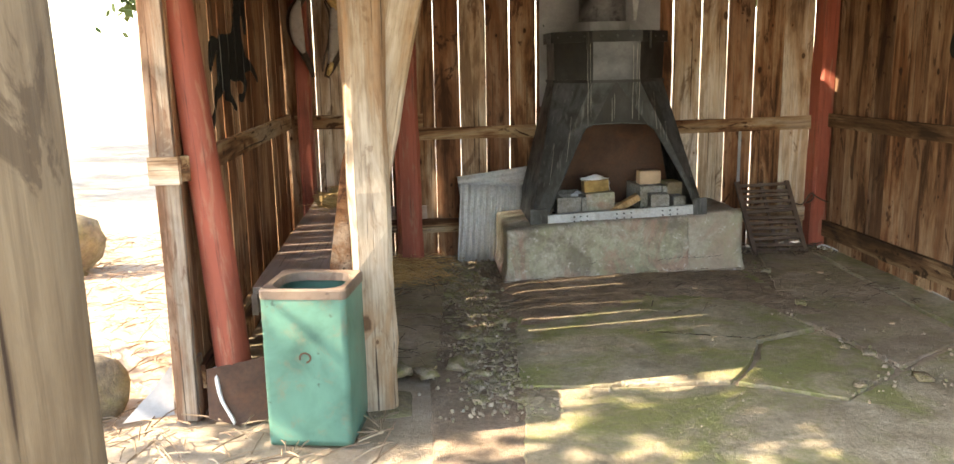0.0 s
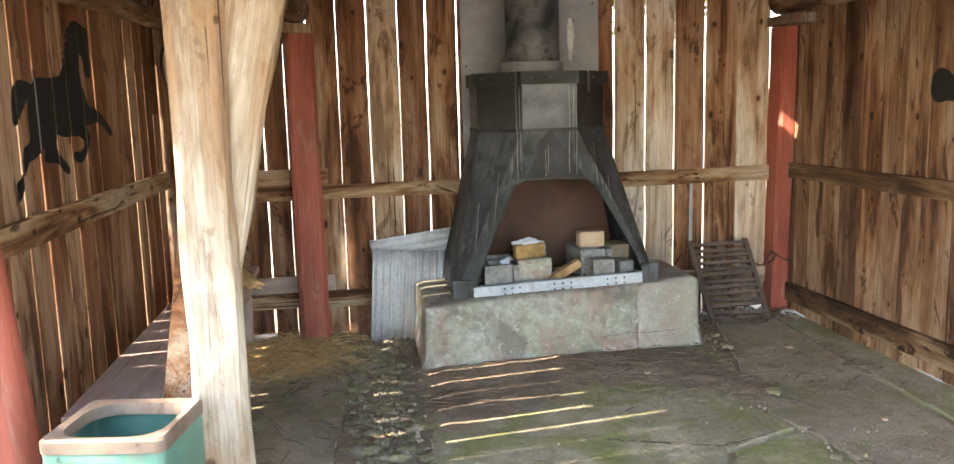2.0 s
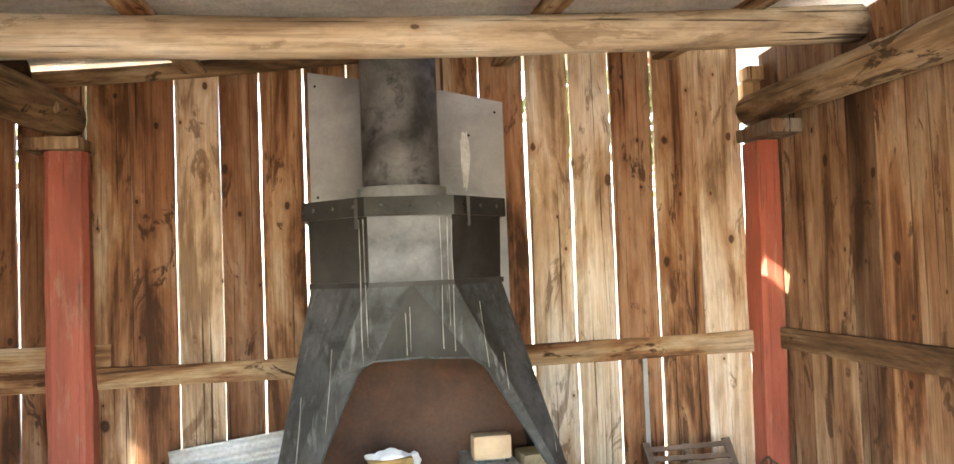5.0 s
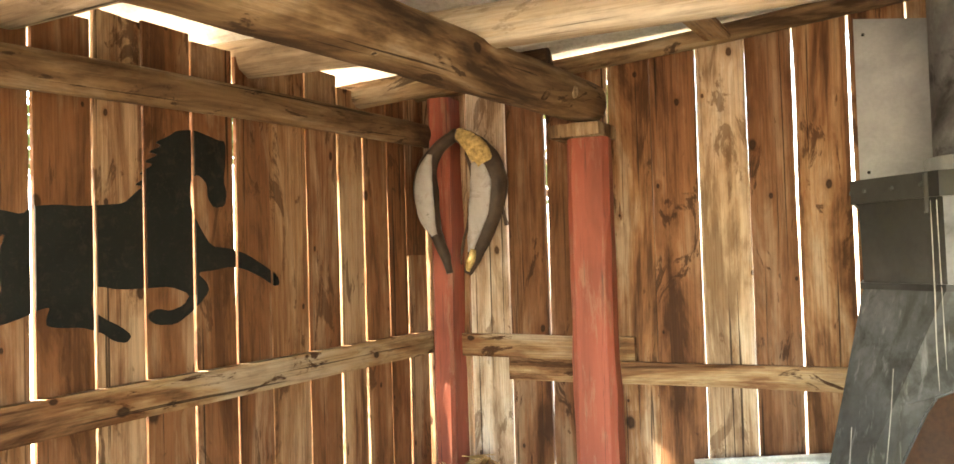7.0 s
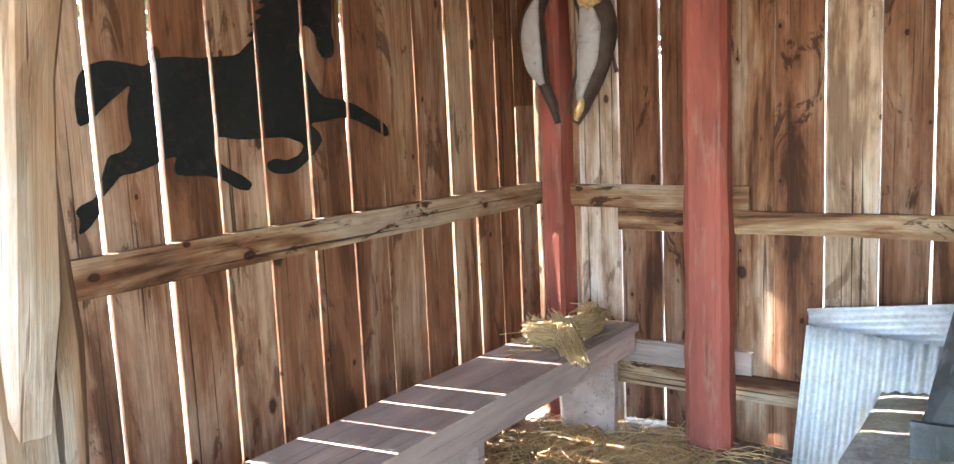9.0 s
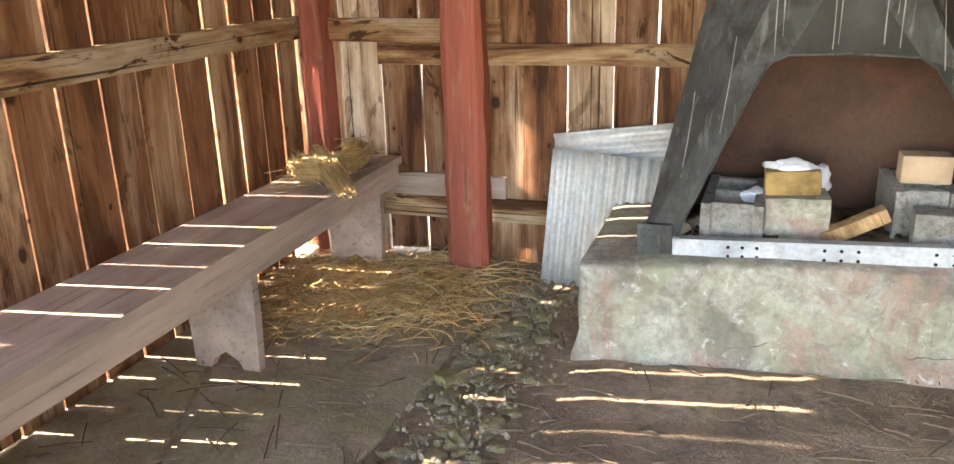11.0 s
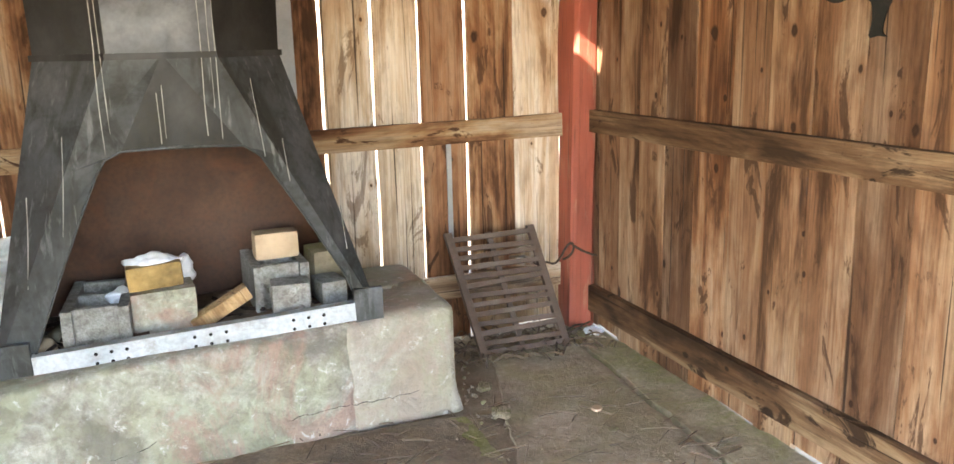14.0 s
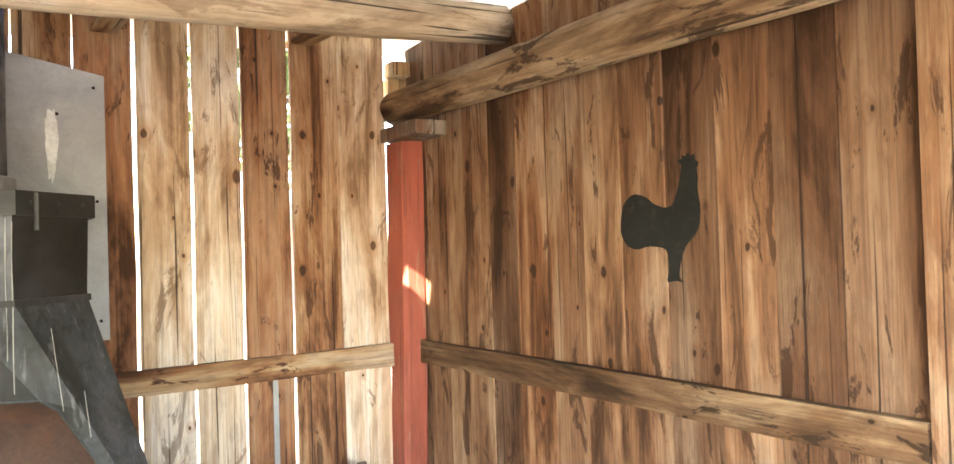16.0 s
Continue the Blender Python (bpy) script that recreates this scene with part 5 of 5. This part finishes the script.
def signs():
    crest = [(-2.102, 1.336), (-2.104, 1.396), (-2.092, 1.452), (-2.065, 1.481), (-2.017, 1.495), (-1.961, 1.490), (-1.913, 1.481), (-1.887, 1.502), (-1.824, 1.510), (-1.750, 1.508), (-1.681, 1.515), (-1.616, 1.521), (-1.583, 1.548), (-1.551, 1.573), (-1.580, 1.574), (-1.536, 1.602), (-1.569, 1.606), (-1.512, 1.637), (-1.552, 1.641), (-1.493, 1.667), (-1.535, 1.670), (-1.481, 1.693), (-1.509, 1.700), (-1.455, 1.725), (-1.427, 1.744), (-1.361, 1.754), (-1.294, 1.741), (-1.264, 1.734), (-1.230, 1.733), (-1.231, 1.671), (-1.242, 1.606), (-1.229, 1.572), (-1.238, 1.529), (-1.282, 1.522), (-1.306, 1.552), (-1.308, 1.594), (-1.334, 1.617), (-1.357, 1.619)]
    fore = [(-1.380, 1.590), (-1.383, 1.541), (-1.367, 1.500), (-1.342, 1.459), (-1.299, 1.404), (-1.216, 1.397), (-1.142, 1.378), (-1.052, 1.335), (-0.998, 1.306), (-0.989, 1.276), (-1.014, 1.270), (-1.067, 1.299), (-1.157, 1.333), (-1.219, 1.340), (-1.291, 1.330), (-1.360, 1.326), (-1.317, 1.293), (-1.311, 1.267), (-1.354, 1.228), (-1.400, 1.199), (-1.444, 1.178), (-1.510, 1.181), (-1.541, 1.199), (-1.540, 1.217), (-1.508, 1.228), (-1.463, 1.218), (-1.409, 1.232), (-1.385, 1.263), (-1.459, 1.288), (-1.541, 1.287), (-1.636, 1.287), (-1.699, 1.299), (-1.722, 1.292)]
    hind = [(-1.727, 1.246), (-1.694, 1.217), (-1.632, 1.187), (-1.599, 1.161), (-1.615, 1.142), (-1.652, 1.149), (-1.695, 1.178), (-1.755, 1.196), (-1.813, 1.199), (-1.851, 1.206), (-1.852, 1.227), (-1.840, 1.254), (-1.874, 1.249), (-1.913, 1.234), (-1.965, 1.220), (-2.007, 1.216), (-2.028, 1.196), (-2.066, 1.162), (-2.069, 1.131), (-2.104, 1.096), (-2.130, 1.084), (-2.121, 1.119), (-2.131, 1.139), (-2.120, 1.152), (-2.076, 1.167), (-2.065, 1.193), (-2.047, 1.236), (-2.032, 1.267), (-1.991, 1.274), (-1.965, 1.295), (-1.971, 1.341), (-1.969, 1.394), (-1.953, 1.440), (-2.000, 1.407), (-2.042, 1.376), (-2.069, 1.348)]
    m = Matrix(((0, 0, 1, -1.7600), (1, 0, 0, 0), (0, 1, 0, 0), (0, 0, 0, 1)))
    ob = outline("painted_horse", crest + fore + hind, 0.0045, BLACK, m, None, "black prancing horse silhouette painted on the boards", (-2.064, -1.887, -1.71, -1.548, -1.366, -1.187, -1.025), 0.015, 1)
    tagged(ob, category="painting")
    cock = [(-1.402, 1.415), (-1.415, 1.460), (-1.458, 1.487), (-1.504, 1.477), (-1.540, 1.451), (-1.588, 1.438), (-1.618, 1.446), (-1.639, 1.488), (-1.650, 1.528), (-1.655, 1.553), (-1.636, 1.564), (-1.661, 1.568), (-1.652, 1.579), (-1.670, 1.572), (-1.677, 1.583), (-1.688, 1.570), (-1.701, 1.577), (-1.700, 1.561), (-1.715, 1.553), (-1.704, 1.538), (-1.709, 1.515), (-1.705, 1.483), (-1.716, 1.434), (-1.710, 1.386), (-1.691, 1.358), (-1.659, 1.335), (-1.639, 1.298), (-1.630, 1.260), (-1.632, 1.243), (-1.650, 1.234), (-1.618, 1.238), (-1.585, 1.231), (-1.596, 1.273), (-1.591, 1.320), (-1.571, 1.330), (-1.510, 1.334), (-1.466, 1.323), (-1.425, 1.336), (-1.400, 1.370)]
    m = Matrix(((0, 0, -1, 2.0700), (1, 0, 0, 0), (0, 1, 0, 0), (0, 0, 0, 1)))
    ob = outline("painted_rooster", cock, 0.0045, BLACK, m, None, "black rooster silhouette painted on the side boards", smooth=1)
    tagged(ob, category="painting")


def green_can():
    ob = thing("green_can", pose(-1.268, -2.885, 0.0, 0, 0, -9), "tall square green metal can with a round open top", "metal can")
    a, b, h = 0.155, 0.145, 0.58
    bm = bmesh.new()

    def loop(sx, sy, z, rad=0.022):
        out = []
        for qx, qy, start in ((1, 1, 0), (-1, 1, 90), (-1, -1, 180), (1, -1, 270)):
            for s in range(5):
                t = radians(start + 22.5 * s)
                out.append(bm.verts.new((qx * (sx - rad) + rad * math.cos(t), qy * (sy - rad) + rad * math.sin(t), z)))
        return out

    rows = [loop(a, b, z) for z in (0.0, 0.02, 0.2, 0.4, 0.555)]
    for p, q in zip(rows, rows[1:]):
        for k in range(20):
            bm.faces.new((p[k], p[(k + 1) % 20], q[(k + 1) % 20], q[k]))
    bm.faces.new(rows[0][::-1])
    for v in bm.verts:
        if 0.1 < v.co.z < 0.5:
            v.co += 0.004 * noise.noise_vector(v.co * 5)
    part("body", bm, GREEN, ob, "chipped green painted body", None, True)
    bm = bmesh.new()
    outer = [loop(a + 0.003, b + 0.003, 0.55), loop(a + 0.003, b + 0.003, h), loop(a - 0.004, b - 0.004, h + 0.007)]
    for p, q in zip(outer, outer[1:]):
        for k in range(20):
            bm.faces.new((p[k], p[(k + 1) % 20], q[(k + 1) % 20], q[k]))
    hole = loop(a - 0.024, b - 0.024, h + 0.003, 0.075)
    deep = [bm.verts.new((v.co.x, v.co.y, h - 0.03)) for v in hole]
    for p, q in ((outer[-1], hole), (hole, deep)):
        for k in range(20):
            bm.faces.new((p[k], p[(k + 1) % 20], q[(k + 1) % 20], q[k]))
    part("top", bm, CAN_TOP, ob, "rust-worn beige top with a round hole")
    bm = lathe([(0, 0, 0.20, 0.135, 0.125), (0, 0, 0.21, 0.125, 0.115)], 20)
    part("ash_fill", bm, SOIL, ob, "dark contents")
    curve = bpy.data.curves.new("scratch", "CURVE")
    curve.dimensions, curve.bevel_depth = "3D", 0.0035
    line = curve.splines.new("POLY")
    line.points.add(9)
    for k, p in enumerate(line.points):
        p.co = (0.0 + 0.020 * math.cos(3.6 - k * 0.55), -b - 0.001, 0.335 + 0.018 * math.sin(3.6 - k * 0.55), 1)
    mark = new("wire_hook", curve)
    mark.parent = ob
    curve.materials.append(RUST)


def scrap():
    def sheet(name, pts, m, mat, label):
        ob = outline(name, pts, 0.004, mat, m, None, label, smooth=0)
        return tagged(ob, category="scrap metal")

    sheet("rusty_scoop", [(-0.13, 0.03), (-0.03, -0.01), (0.10, 0.0), (0.13, 0.25), (0.02, 0.235), (-0.13, 0.22)], pose(-1.57, -2.80, 0.005, 62, 0, 12), RUST, "rusted scoop of bent sheet metal at the post foot")
    bm = swept([(-1.69, -2.71, 0.20, 0.008, 0.008), (-1.66, -2.78, 0.11, 0.008, 0.008), (-1.60, -2.83, 0.012, 0.008, 0.008)], 6)
    tagged(part("scoop_edge", bm, ZINC, None, "pale folded metal edge leaning beside the scoop", None, True), category="scrap metal")
    sheet("roofing_scrap", [(-0.14, 0.0), (0.05, 0.0), (0.06, 0.20), (-0.02, 0.11)], pose(-1.90, -2.75, 0.02, 58, 0, 20), GREY_SHEET, "bent offcut of grey sheet metal on the litter")
    tagged(part("stump_block", rough_block((-1.83, -2.74, -0.01), (-1.74, -2.64, 0.25), 4, 0.008, 6, 0.02), GREY_WOOD, None, "dark rotten wood block at the wall corner"), category="wood block")
    for x, y, s, k in ((-2.25, -2.64, (0.40, 0.30, 0.30), 3), (-2.42, -2.92, (0.26, 0.22, 0.18), 5)):
        tagged(part("field_stone", pebble_mesh(k, s, 3), ROCK, None, "yellow-grey field stone on the dry litter", pose(x, y, s[2] * 0.3, 0, 18, 30), True), category="stone", group="field stones")


def rubble():
    meshes = []
    for k in range(6):
        bm = rough_block((-0.5, -0.4, -0.13), (0.5, 0.4, 0.13), 2, 0.15, 20 + k, 0.08)
        me = bpy.data.meshes.new("concrete_chunk")
        bm.to_mesh(me)
        bm.free()
        meshes.append(me)
    taken = []
    tries = 0
    while len(taken) < 150 and tries < 9000:
        tries += 1
        y = rng.uniform(-2.75, -0.35)
        mid = -0.575 - 0.03 * (y + 1.5) + (-0.02 if y > -0.9 else 0)
        x = mid + rng.gauss(0, 0.095)
        if abs(x - mid) > 0.16:
            continue
        s = rng.choice((0.04, 0.05, 0.06, 0.08, 0.10, 0.13)) * rng.uniform(0.8, 1.2)
        if any(math.hypot(x - a, y - b) < 0.46 * (s + c) for a, b, c in taken):
            continue
        taken.append((x, y, s))
        m = Matrix.Translation((x, y, 0.0)) @ Euler((rng.uniform(-0.14, 0.14), rng.uniform(-0.14, 0.14), rng.uniform(0, 6.3))).to_matrix().to_4x4() @ Matrix.Diagonal((s, s, s, 1))
        ob = piece("concrete_chunk", meshes[len(taken) % 6], CHUNK, None, "mossy broken concrete chunk in the rubble strip", m)
        tagged(ob, category="rubble", group="broken concrete strip")
    for x, y, s in ((1.22, -1.58, 0.075), (1.30, -0.35, 0.07), (1.36, -0.62, 0.06), (1.33, -0.85, 0.075), (1.16, -2.40, 0.07), (1.22, -2.72, 0.08), (1.10, -2.30, 0.05), (0.93, -2.75, 0.06), (1.28, -0.20, 0.08), (-0.86, -2.42, 0.11), (-1.0, -2.38, 0.13), (1.62, -1.1, 0.03)):
        ob = piece("loose_stone", meshes[int(s * 997) % 6], CHUNK, None, "loose pale stone on the slabs", pose(x, y, 0.016 + s * 0.12, 0, 0, s * 999) @ Matrix.Diagonal((s, s, s, 1)), True)
        tagged(ob, category="stone", group="loose stones")
    # small gravel along the cracks and by the hearth
    verts, faces = [], []
    bm = bmesh.new()
    bmesh.ops.create_icosphere(bm, subdivisions=1, radius=0.5)
    base_v, base_f = [v.co.copy() for v in bm.verts], [[v.index for v in f.verts] for f in bm.faces]
    bm.free()

    def drop(x, y, z, s):
        turn = Euler((rng.uniform(0, 6), rng.uniform(0, 6), rng.uniform(0, 6))).to_matrix()
        o = len(verts)
        verts.extend(tuple(turn @ Vector((v.x * s * rng.uniform(0.8, 1.2), v.y * s, v.z * s * 0.6)) + Vector((x, y, z))) for v in base_v)
        faces.extend([[o + i for i in f] for f in base_f])

    for _ in range(1000):
        y = rng.uniform(-2.9, -0.1)
        drop(-0.575 + rng.gauss(0, 0.13), y, 0.006, rng.uniform(0.006, 0.026))
    for _ in range(260):
        drop(rng.uniform(-0.75, -0.35), rng.uniform(-0.55, -0.03), 0.006, rng.uniform(0.008, 0.03))
    for (x0, y0), (x1, y1), n in (((1.25, -1.13), (1.06, -1.69), 60), ((1.06, -1.69), (1.12, -2.0), 50), ((1.13, -2.0), (1.21, -2.58), 160), ((1.21, -2.6), (1.77, -2.25), 60), ((0.45, -2.65), (-0.45, -2.61), 60), ((0.82, -2.88), (1.2, -2.59), 90), ((1.24, -0.9), (1.4, -0.1), 160), ((1.4, -0.2), (2.0, -0.15), 120), ((1.22, -2.6), (1.5, -3.1), 120)):
        for _ in range(n // 4):
            f = rng.random()
            drop(x0 + (x1 - x0) * f + rng.gauss(0, 0.03), y0 + (y1 - y0) * f + rng.gauss(0, 0.03), 0.014, rng.uniform(0.005, 0.022))
    for _ in range(420):
        drop(rng.uniform(-1.2, 1.9), rng.uniform(-3.2, -0.9), 0.016, rng.uniform(0.003, 0.010))
    me = bpy.data.meshes.new("gravel")
    me.from_pydata(verts, [], faces)
    tagged(piece("gravel", me, PEBBLES), "loose gravel and crumbs of concrete on the floor", "gravel", kind="stuff")
    # a thin spread of soil washed over the slab before the hearth
    n = 60
    verts, faces = [], []
    for j in range(n + 1):
        for i in range(n + 1):
            x, y = -0.40 + 1.75 * i / n, -1.75 + 0.95 * j / n
            edge = min((x + 0.40) / 0.15, (1.30 - x) / 0.2, (y + 1.70 - 0.25 * math.sin(x * 3.0)) / 0.35)
            verts.append((x, y, 0.003 + 0.022 * min(1.0, edge) + 0.008 * noise.noise((x * 3.1, y * 3.1, 1)) + 0.006 * noise.noise((x * 12, y * 12, 6)) + 0.003 * noise.noise((x * 40, y * 40, 6))))
    faces = [(j * (n + 1) + i, j * (n + 1) + i + 1, (j + 1) * (n + 1) + i + 1, (j + 1) * (n + 1) + i) for j in range(n) for i in range(n)]
    me = bpy.data.meshes.new("soil_drift")
    me.from_pydata(verts, [], faces)
    tagged(piece("soil_drift", me, SOIL, smooth=True), "thin drift of soil on the slab before the hearth", "soil", kind="stuff")


def straw_and_litter():
    rows = []
    for _ in range(2600):
        x, y = rng.gauss(-1.22, 0.24), rng.gauss(-0.50, 0.20)
        if x < -1.72 or x > -0.62 or y > -0.03 or y < -1.05:
            continue
        rows.append(((x, y, 0.010 + rng.random() ** 2 * 0.045), (rng.uniform(-1, 1), rng.uniform(-1, 1), rng.gauss(0, 0.10)), rng.uniform(0.06, 0.20), 0.003, rng.uniform(0, 0.02)))
    heap("floor_straw", rows, STRAW, "loose yellow straw on the floor under the bench", "straw")
    rows = []
    for _ in range(900):
        a = rng.uniform(-2.6, 1.5)
        c = Vector((-1.42 + 0.10 * math.cos(a), -0.40 + 0.17 * math.sin(a), 0.0))
        d = Vector((-0.10 * math.sin(a), 0.17 * math.cos(a), 0.0)).normalized()
        r, f = 0.045 * math.sqrt(rng.random()), rng.uniform(0, 6.3)
        c += Vector((d.y, -d.x, 0)) * r * math.cos(f) + Vector((0, 0, 0.515 + r * math.sin(f)))
        rows.append((c, d + 0.22 * Vector((rng.uniform(-1, 1), rng.uniform(-1, 1), rng.uniform(-1, 1))), rng.uniform(0.06, 0.13), 0.004, 0.004))
    for _ in range(340):
        f = rng.random()
        rows.append(((-1.40 + 0.19 * f + rng.gauss(0, 0.018), -0.50 - 0.20 * f + rng.gauss(0, 0.018), 0.555 - 0.075 * f + rng.gauss(0, 0.012)), (0.65, -0.7, -0.25 + rng.gauss(0, 0.1)), rng.uniform(0.07, 0.14), 0.004, 0.004))
    for _ in range(160):
        rows.append(((rng.gauss(-1.42, 0.06), rng.gauss(-0.40, 0.14), 0.470), (rng.uniform(-1, 1), rng.uniform(-1, 1), 0.0), rng.uniform(0.05, 0.12), 0.003, 0.002))
    heap("straw_bundle", rows, BUNDLE, "tied bundle of straw lying on the bench end", "straw")
    rows = []
    for _ in range(4200):
        x, y = rng.uniform(-4.6, -1.0), rng.uniform(-4.4, 1.2)
        if (x > -1.9 and y > -2.75):
            continue
        rows.append(((x, y, 0.008 + rng.random() * 0.02), (rng.uniform(-1, 1), rng.uniform(-1, 1), rng.gauss(0, 0.08)), rng.uniform(0.05, 0.2), 0.005, rng.uniform(0, 0.01)))
    heap("yard_litter", rows, LITTER, "dry needles and twigs strewn over the yard", "litter")
    rows = []
    for _ in range(260):
        x, y = rng.uniform(-0.5, 1.9), rng.uniform(-1.7, -0.75)
        rows.append(((x, y, 0.034 if x < 1.25 else 0.018), (rng.uniform(-1, 1), rng.uniform(-0.4, 0.4), 0.02), rng.uniform(0.03, 0.14), rng.uniform(0.002, 0.005), 0.003))
    for _ in range(150):
        rows.append(((rng.uniform(1.3, 2.0), rng.uniform(-0.45, -0.05), 0.025), (rng.uniform(-1, 1), rng.uniform(-1, 1), 0.1), rng.uniform(0.03, 0.1), 0.008, 0.01))
    for _ in range(120):
        rows.append(((rng.uniform(-1.6, -0.7), rng.uniform(-2.3, -0.9), 0.022), (rng.uniform(-1, 1), rng.uniform(-0.5, 0.5), 0.02), rng.uniform(0.04, 0.2), 0.004, 0.004))
    heap("floor_twigs", rows, TWIGS, "dead twigs and leaf bits on the shed floor", "twigs")


def small_things():
    curve = bpy.data.curves.new("wire", "CURVE")
    curve.dimensions, curve.bevel_depth = "3D", 0.005
    for pts in ([(1.654, -0.160, 0.371), (1.736, -0.160, 0.381), (1.779, -0.160, 0.303), (1.823, -0.160, 0.341), (1.863, -0.160, 0.305), (1.897, -0.160, 0.347), (1.932, -0.160, 0.409), (1.964, -0.160, 0.393), (1.948, -0.160, 0.341), (1.905, -0.160, 0.332)],
                [(1.949, -0.155, 0.393), (2.014, -0.155, 0.342), (2.087, -0.155, 0.326)]):
        line = curve.splines.new("NURBS")
        line.points.add(len(pts) - 1)
        line.use_endpoint_u = True
        for p, q in zip(line.points, pts):
            p.co = (*q, 1)
    ob = new("wire", curve)
    curve.materials.append(LEATHER)
    tagged(ob, "thin black wire looped round the red corner post", "wire")
    bm = pebble_mesh(4, (0.06, 0.09, 0.035), 3)
    tagged(part("rag", bm, CLOTH, None, "crumpled white rag on the floor by the post", pose(2.01, -0.24, 0.02, 0, 0, 30), True), category="rag")
    bm = cuboid((-0.011, -0.006, 0), (0.011, 0.0, 0.42), 0.002)
    tagged(part("metal_strap", bm, GREY_SHEET, None, "thin metal strap nailed to a board", pose(1.455, -0.002, 0.42)), category="strap")
    for x, y, s in ((1.64, -0.95, 0.05), (1.50, -2.0, 0.03), (0.75, -1.20, 0.04)):
        bm = lathe([(0, 0, 0, s / 2, s / 2.6), (0, 0, 0.006, s / 2.2, s / 3)], 10)
        tagged(part("chip", bm, BRICK, None, "pale wood chip lying on the floor", pose(x, y, 0.022, 0, 0, s * 900)), category="wood chip", group="wood chips")


# ---- the yard ----
def tree(x, y, h, seed, leaves, spread, size=0.09):
    r = random.Random(seed)
    ob = thing("tree", pose(x, y, ground_height(x, y) - 0.05), "leafy tree beyond the open side", "tree", "trees in the yard")
    bm = lathe([(0.06 * math.sin(k * 1.3 + seed), 0.06 * math.cos(k + seed), h * 0.75 * k / 8, 0.14 * (1 - k / 10), 0.14 * (1 - k / 10)) for k in range(9)], 10)
    part("trunk", bm, BARK, ob, "", None, True)
    verts, faces = [], []
    tips = []
    for k in range(11):
        a = k * 2.4 + seed
        z0 = h * (0.35 + 0.035 * k)
        d = Vector((math.cos(a), math.sin(a), r.uniform(0.3, 0.9))).normalized()
        ln = spread * r.uniform(0.7, 1.1)
        p0 = Vector((0, 0, z0))
        bm = lathe([(0, 0, ln * s / 4, 0.04 * (1 - s / 5), 0.04 * (1 - s / 5)) for s in range(5)], 6)
        part("limb", bm, BARK, ob, "", along(p0, p0 + d * ln))
        tips += [p0 + d * ln * r.uniform(0.4, 1.0) for _ in range(5)]
    for _ in range(leaves):
        c = r.choice(tips) + Vector((r.gauss(0, 0.22), r.gauss(0, 0.22), r.gauss(0, 0.2))) * spread * 0.55
        u = Vector((r.uniform(-1, 1), r.uniform(-1, 1), r.uniform(-1, 1))).normalized()
        v = u.cross(Vector((r.uniform(-1, 1), r.uniform(-1, 1), r.uniform(-1, 1)))).normalized()
        s = size * r.uniform(0.6, 1.3)
        o = len(verts)
        verts += [tuple(c - u * s), tuple(c + v * s * 0.5), tuple(c + u * s), tuple(c - v * s * 0.5)]
        faces.append((o, o + 1, o + 2, o + 3))
    me = bpy.data.meshes.new("crown")
    me.from_pydata(verts, [], faces)
    piece("crown", me, LEAF, ob, "green open crown")


def yard():
    tree(-5.6, -4.05, 5.2, 8, 5600, 1.4, 0.075)
    # unseen tree, added to keep the sun off the front pole
    tree(-6.1, -5.95, 5.0, 21, 4200, 1.35, 0.085)
    tree(-8.5, 3.6, 6.0, 2, 3000, 1.8)
    tree(-11.0, 7.5, 7.0, 3, 3000, 2.2, 0.12)
    tree(-4.5, 8.5, 6.5, 4, 3000, 2.0, 0.12)
    tree(4.5, 9.0, 6.5, 5, 3000, 2.0, 0.12)
    tree(8.0, 2.5, 6.0, 6, 2500, 2.0, 0.12)
    tree(6.5, -9.0, 6.0, 7, 2500, 2.0, 0.12)
    tree(-3.0, -14.0, 7.0, 8, 2500, 2.2, 0.12)
    rock = pebble_mesh(77, (0.5, 0.4, 0.5), 3)
    tagged(part("boulder", rock, ROCK, None, "yellow lichened boulder in the sunny yard", pose(-3.28, -0.15, 0.15, 0, 0, 20), True), category="boulder")


ground()
slabs()
back_wall()
left_wall()
right_wall()
posts_and_beams()
roof()
hearth()
hood()
hearth_bar()
hearth_things()
metal_panel()
corrugated("roofing_sheet", 0.43, 0.545, pose(-0.612, -0.232, 0.0, -6, 0, 1) @ pose(0, 0, 0, 0, 4, 0), "galvanised corrugated offcut leaning on the back wall", False, 0.042, 0.013)
corrugated("roofing_sheet", 0.55, 0.40, pose(-0.545, -0.125, 0.185, -7, -7, 1), "galvanised sheet with level ribs behind the other", True, 0.045, 0.007)
grate()
bench()
horse_collar()
signs()
green_can()
scrap()
rubble()
straw_and_litter()
small_things()
yard()
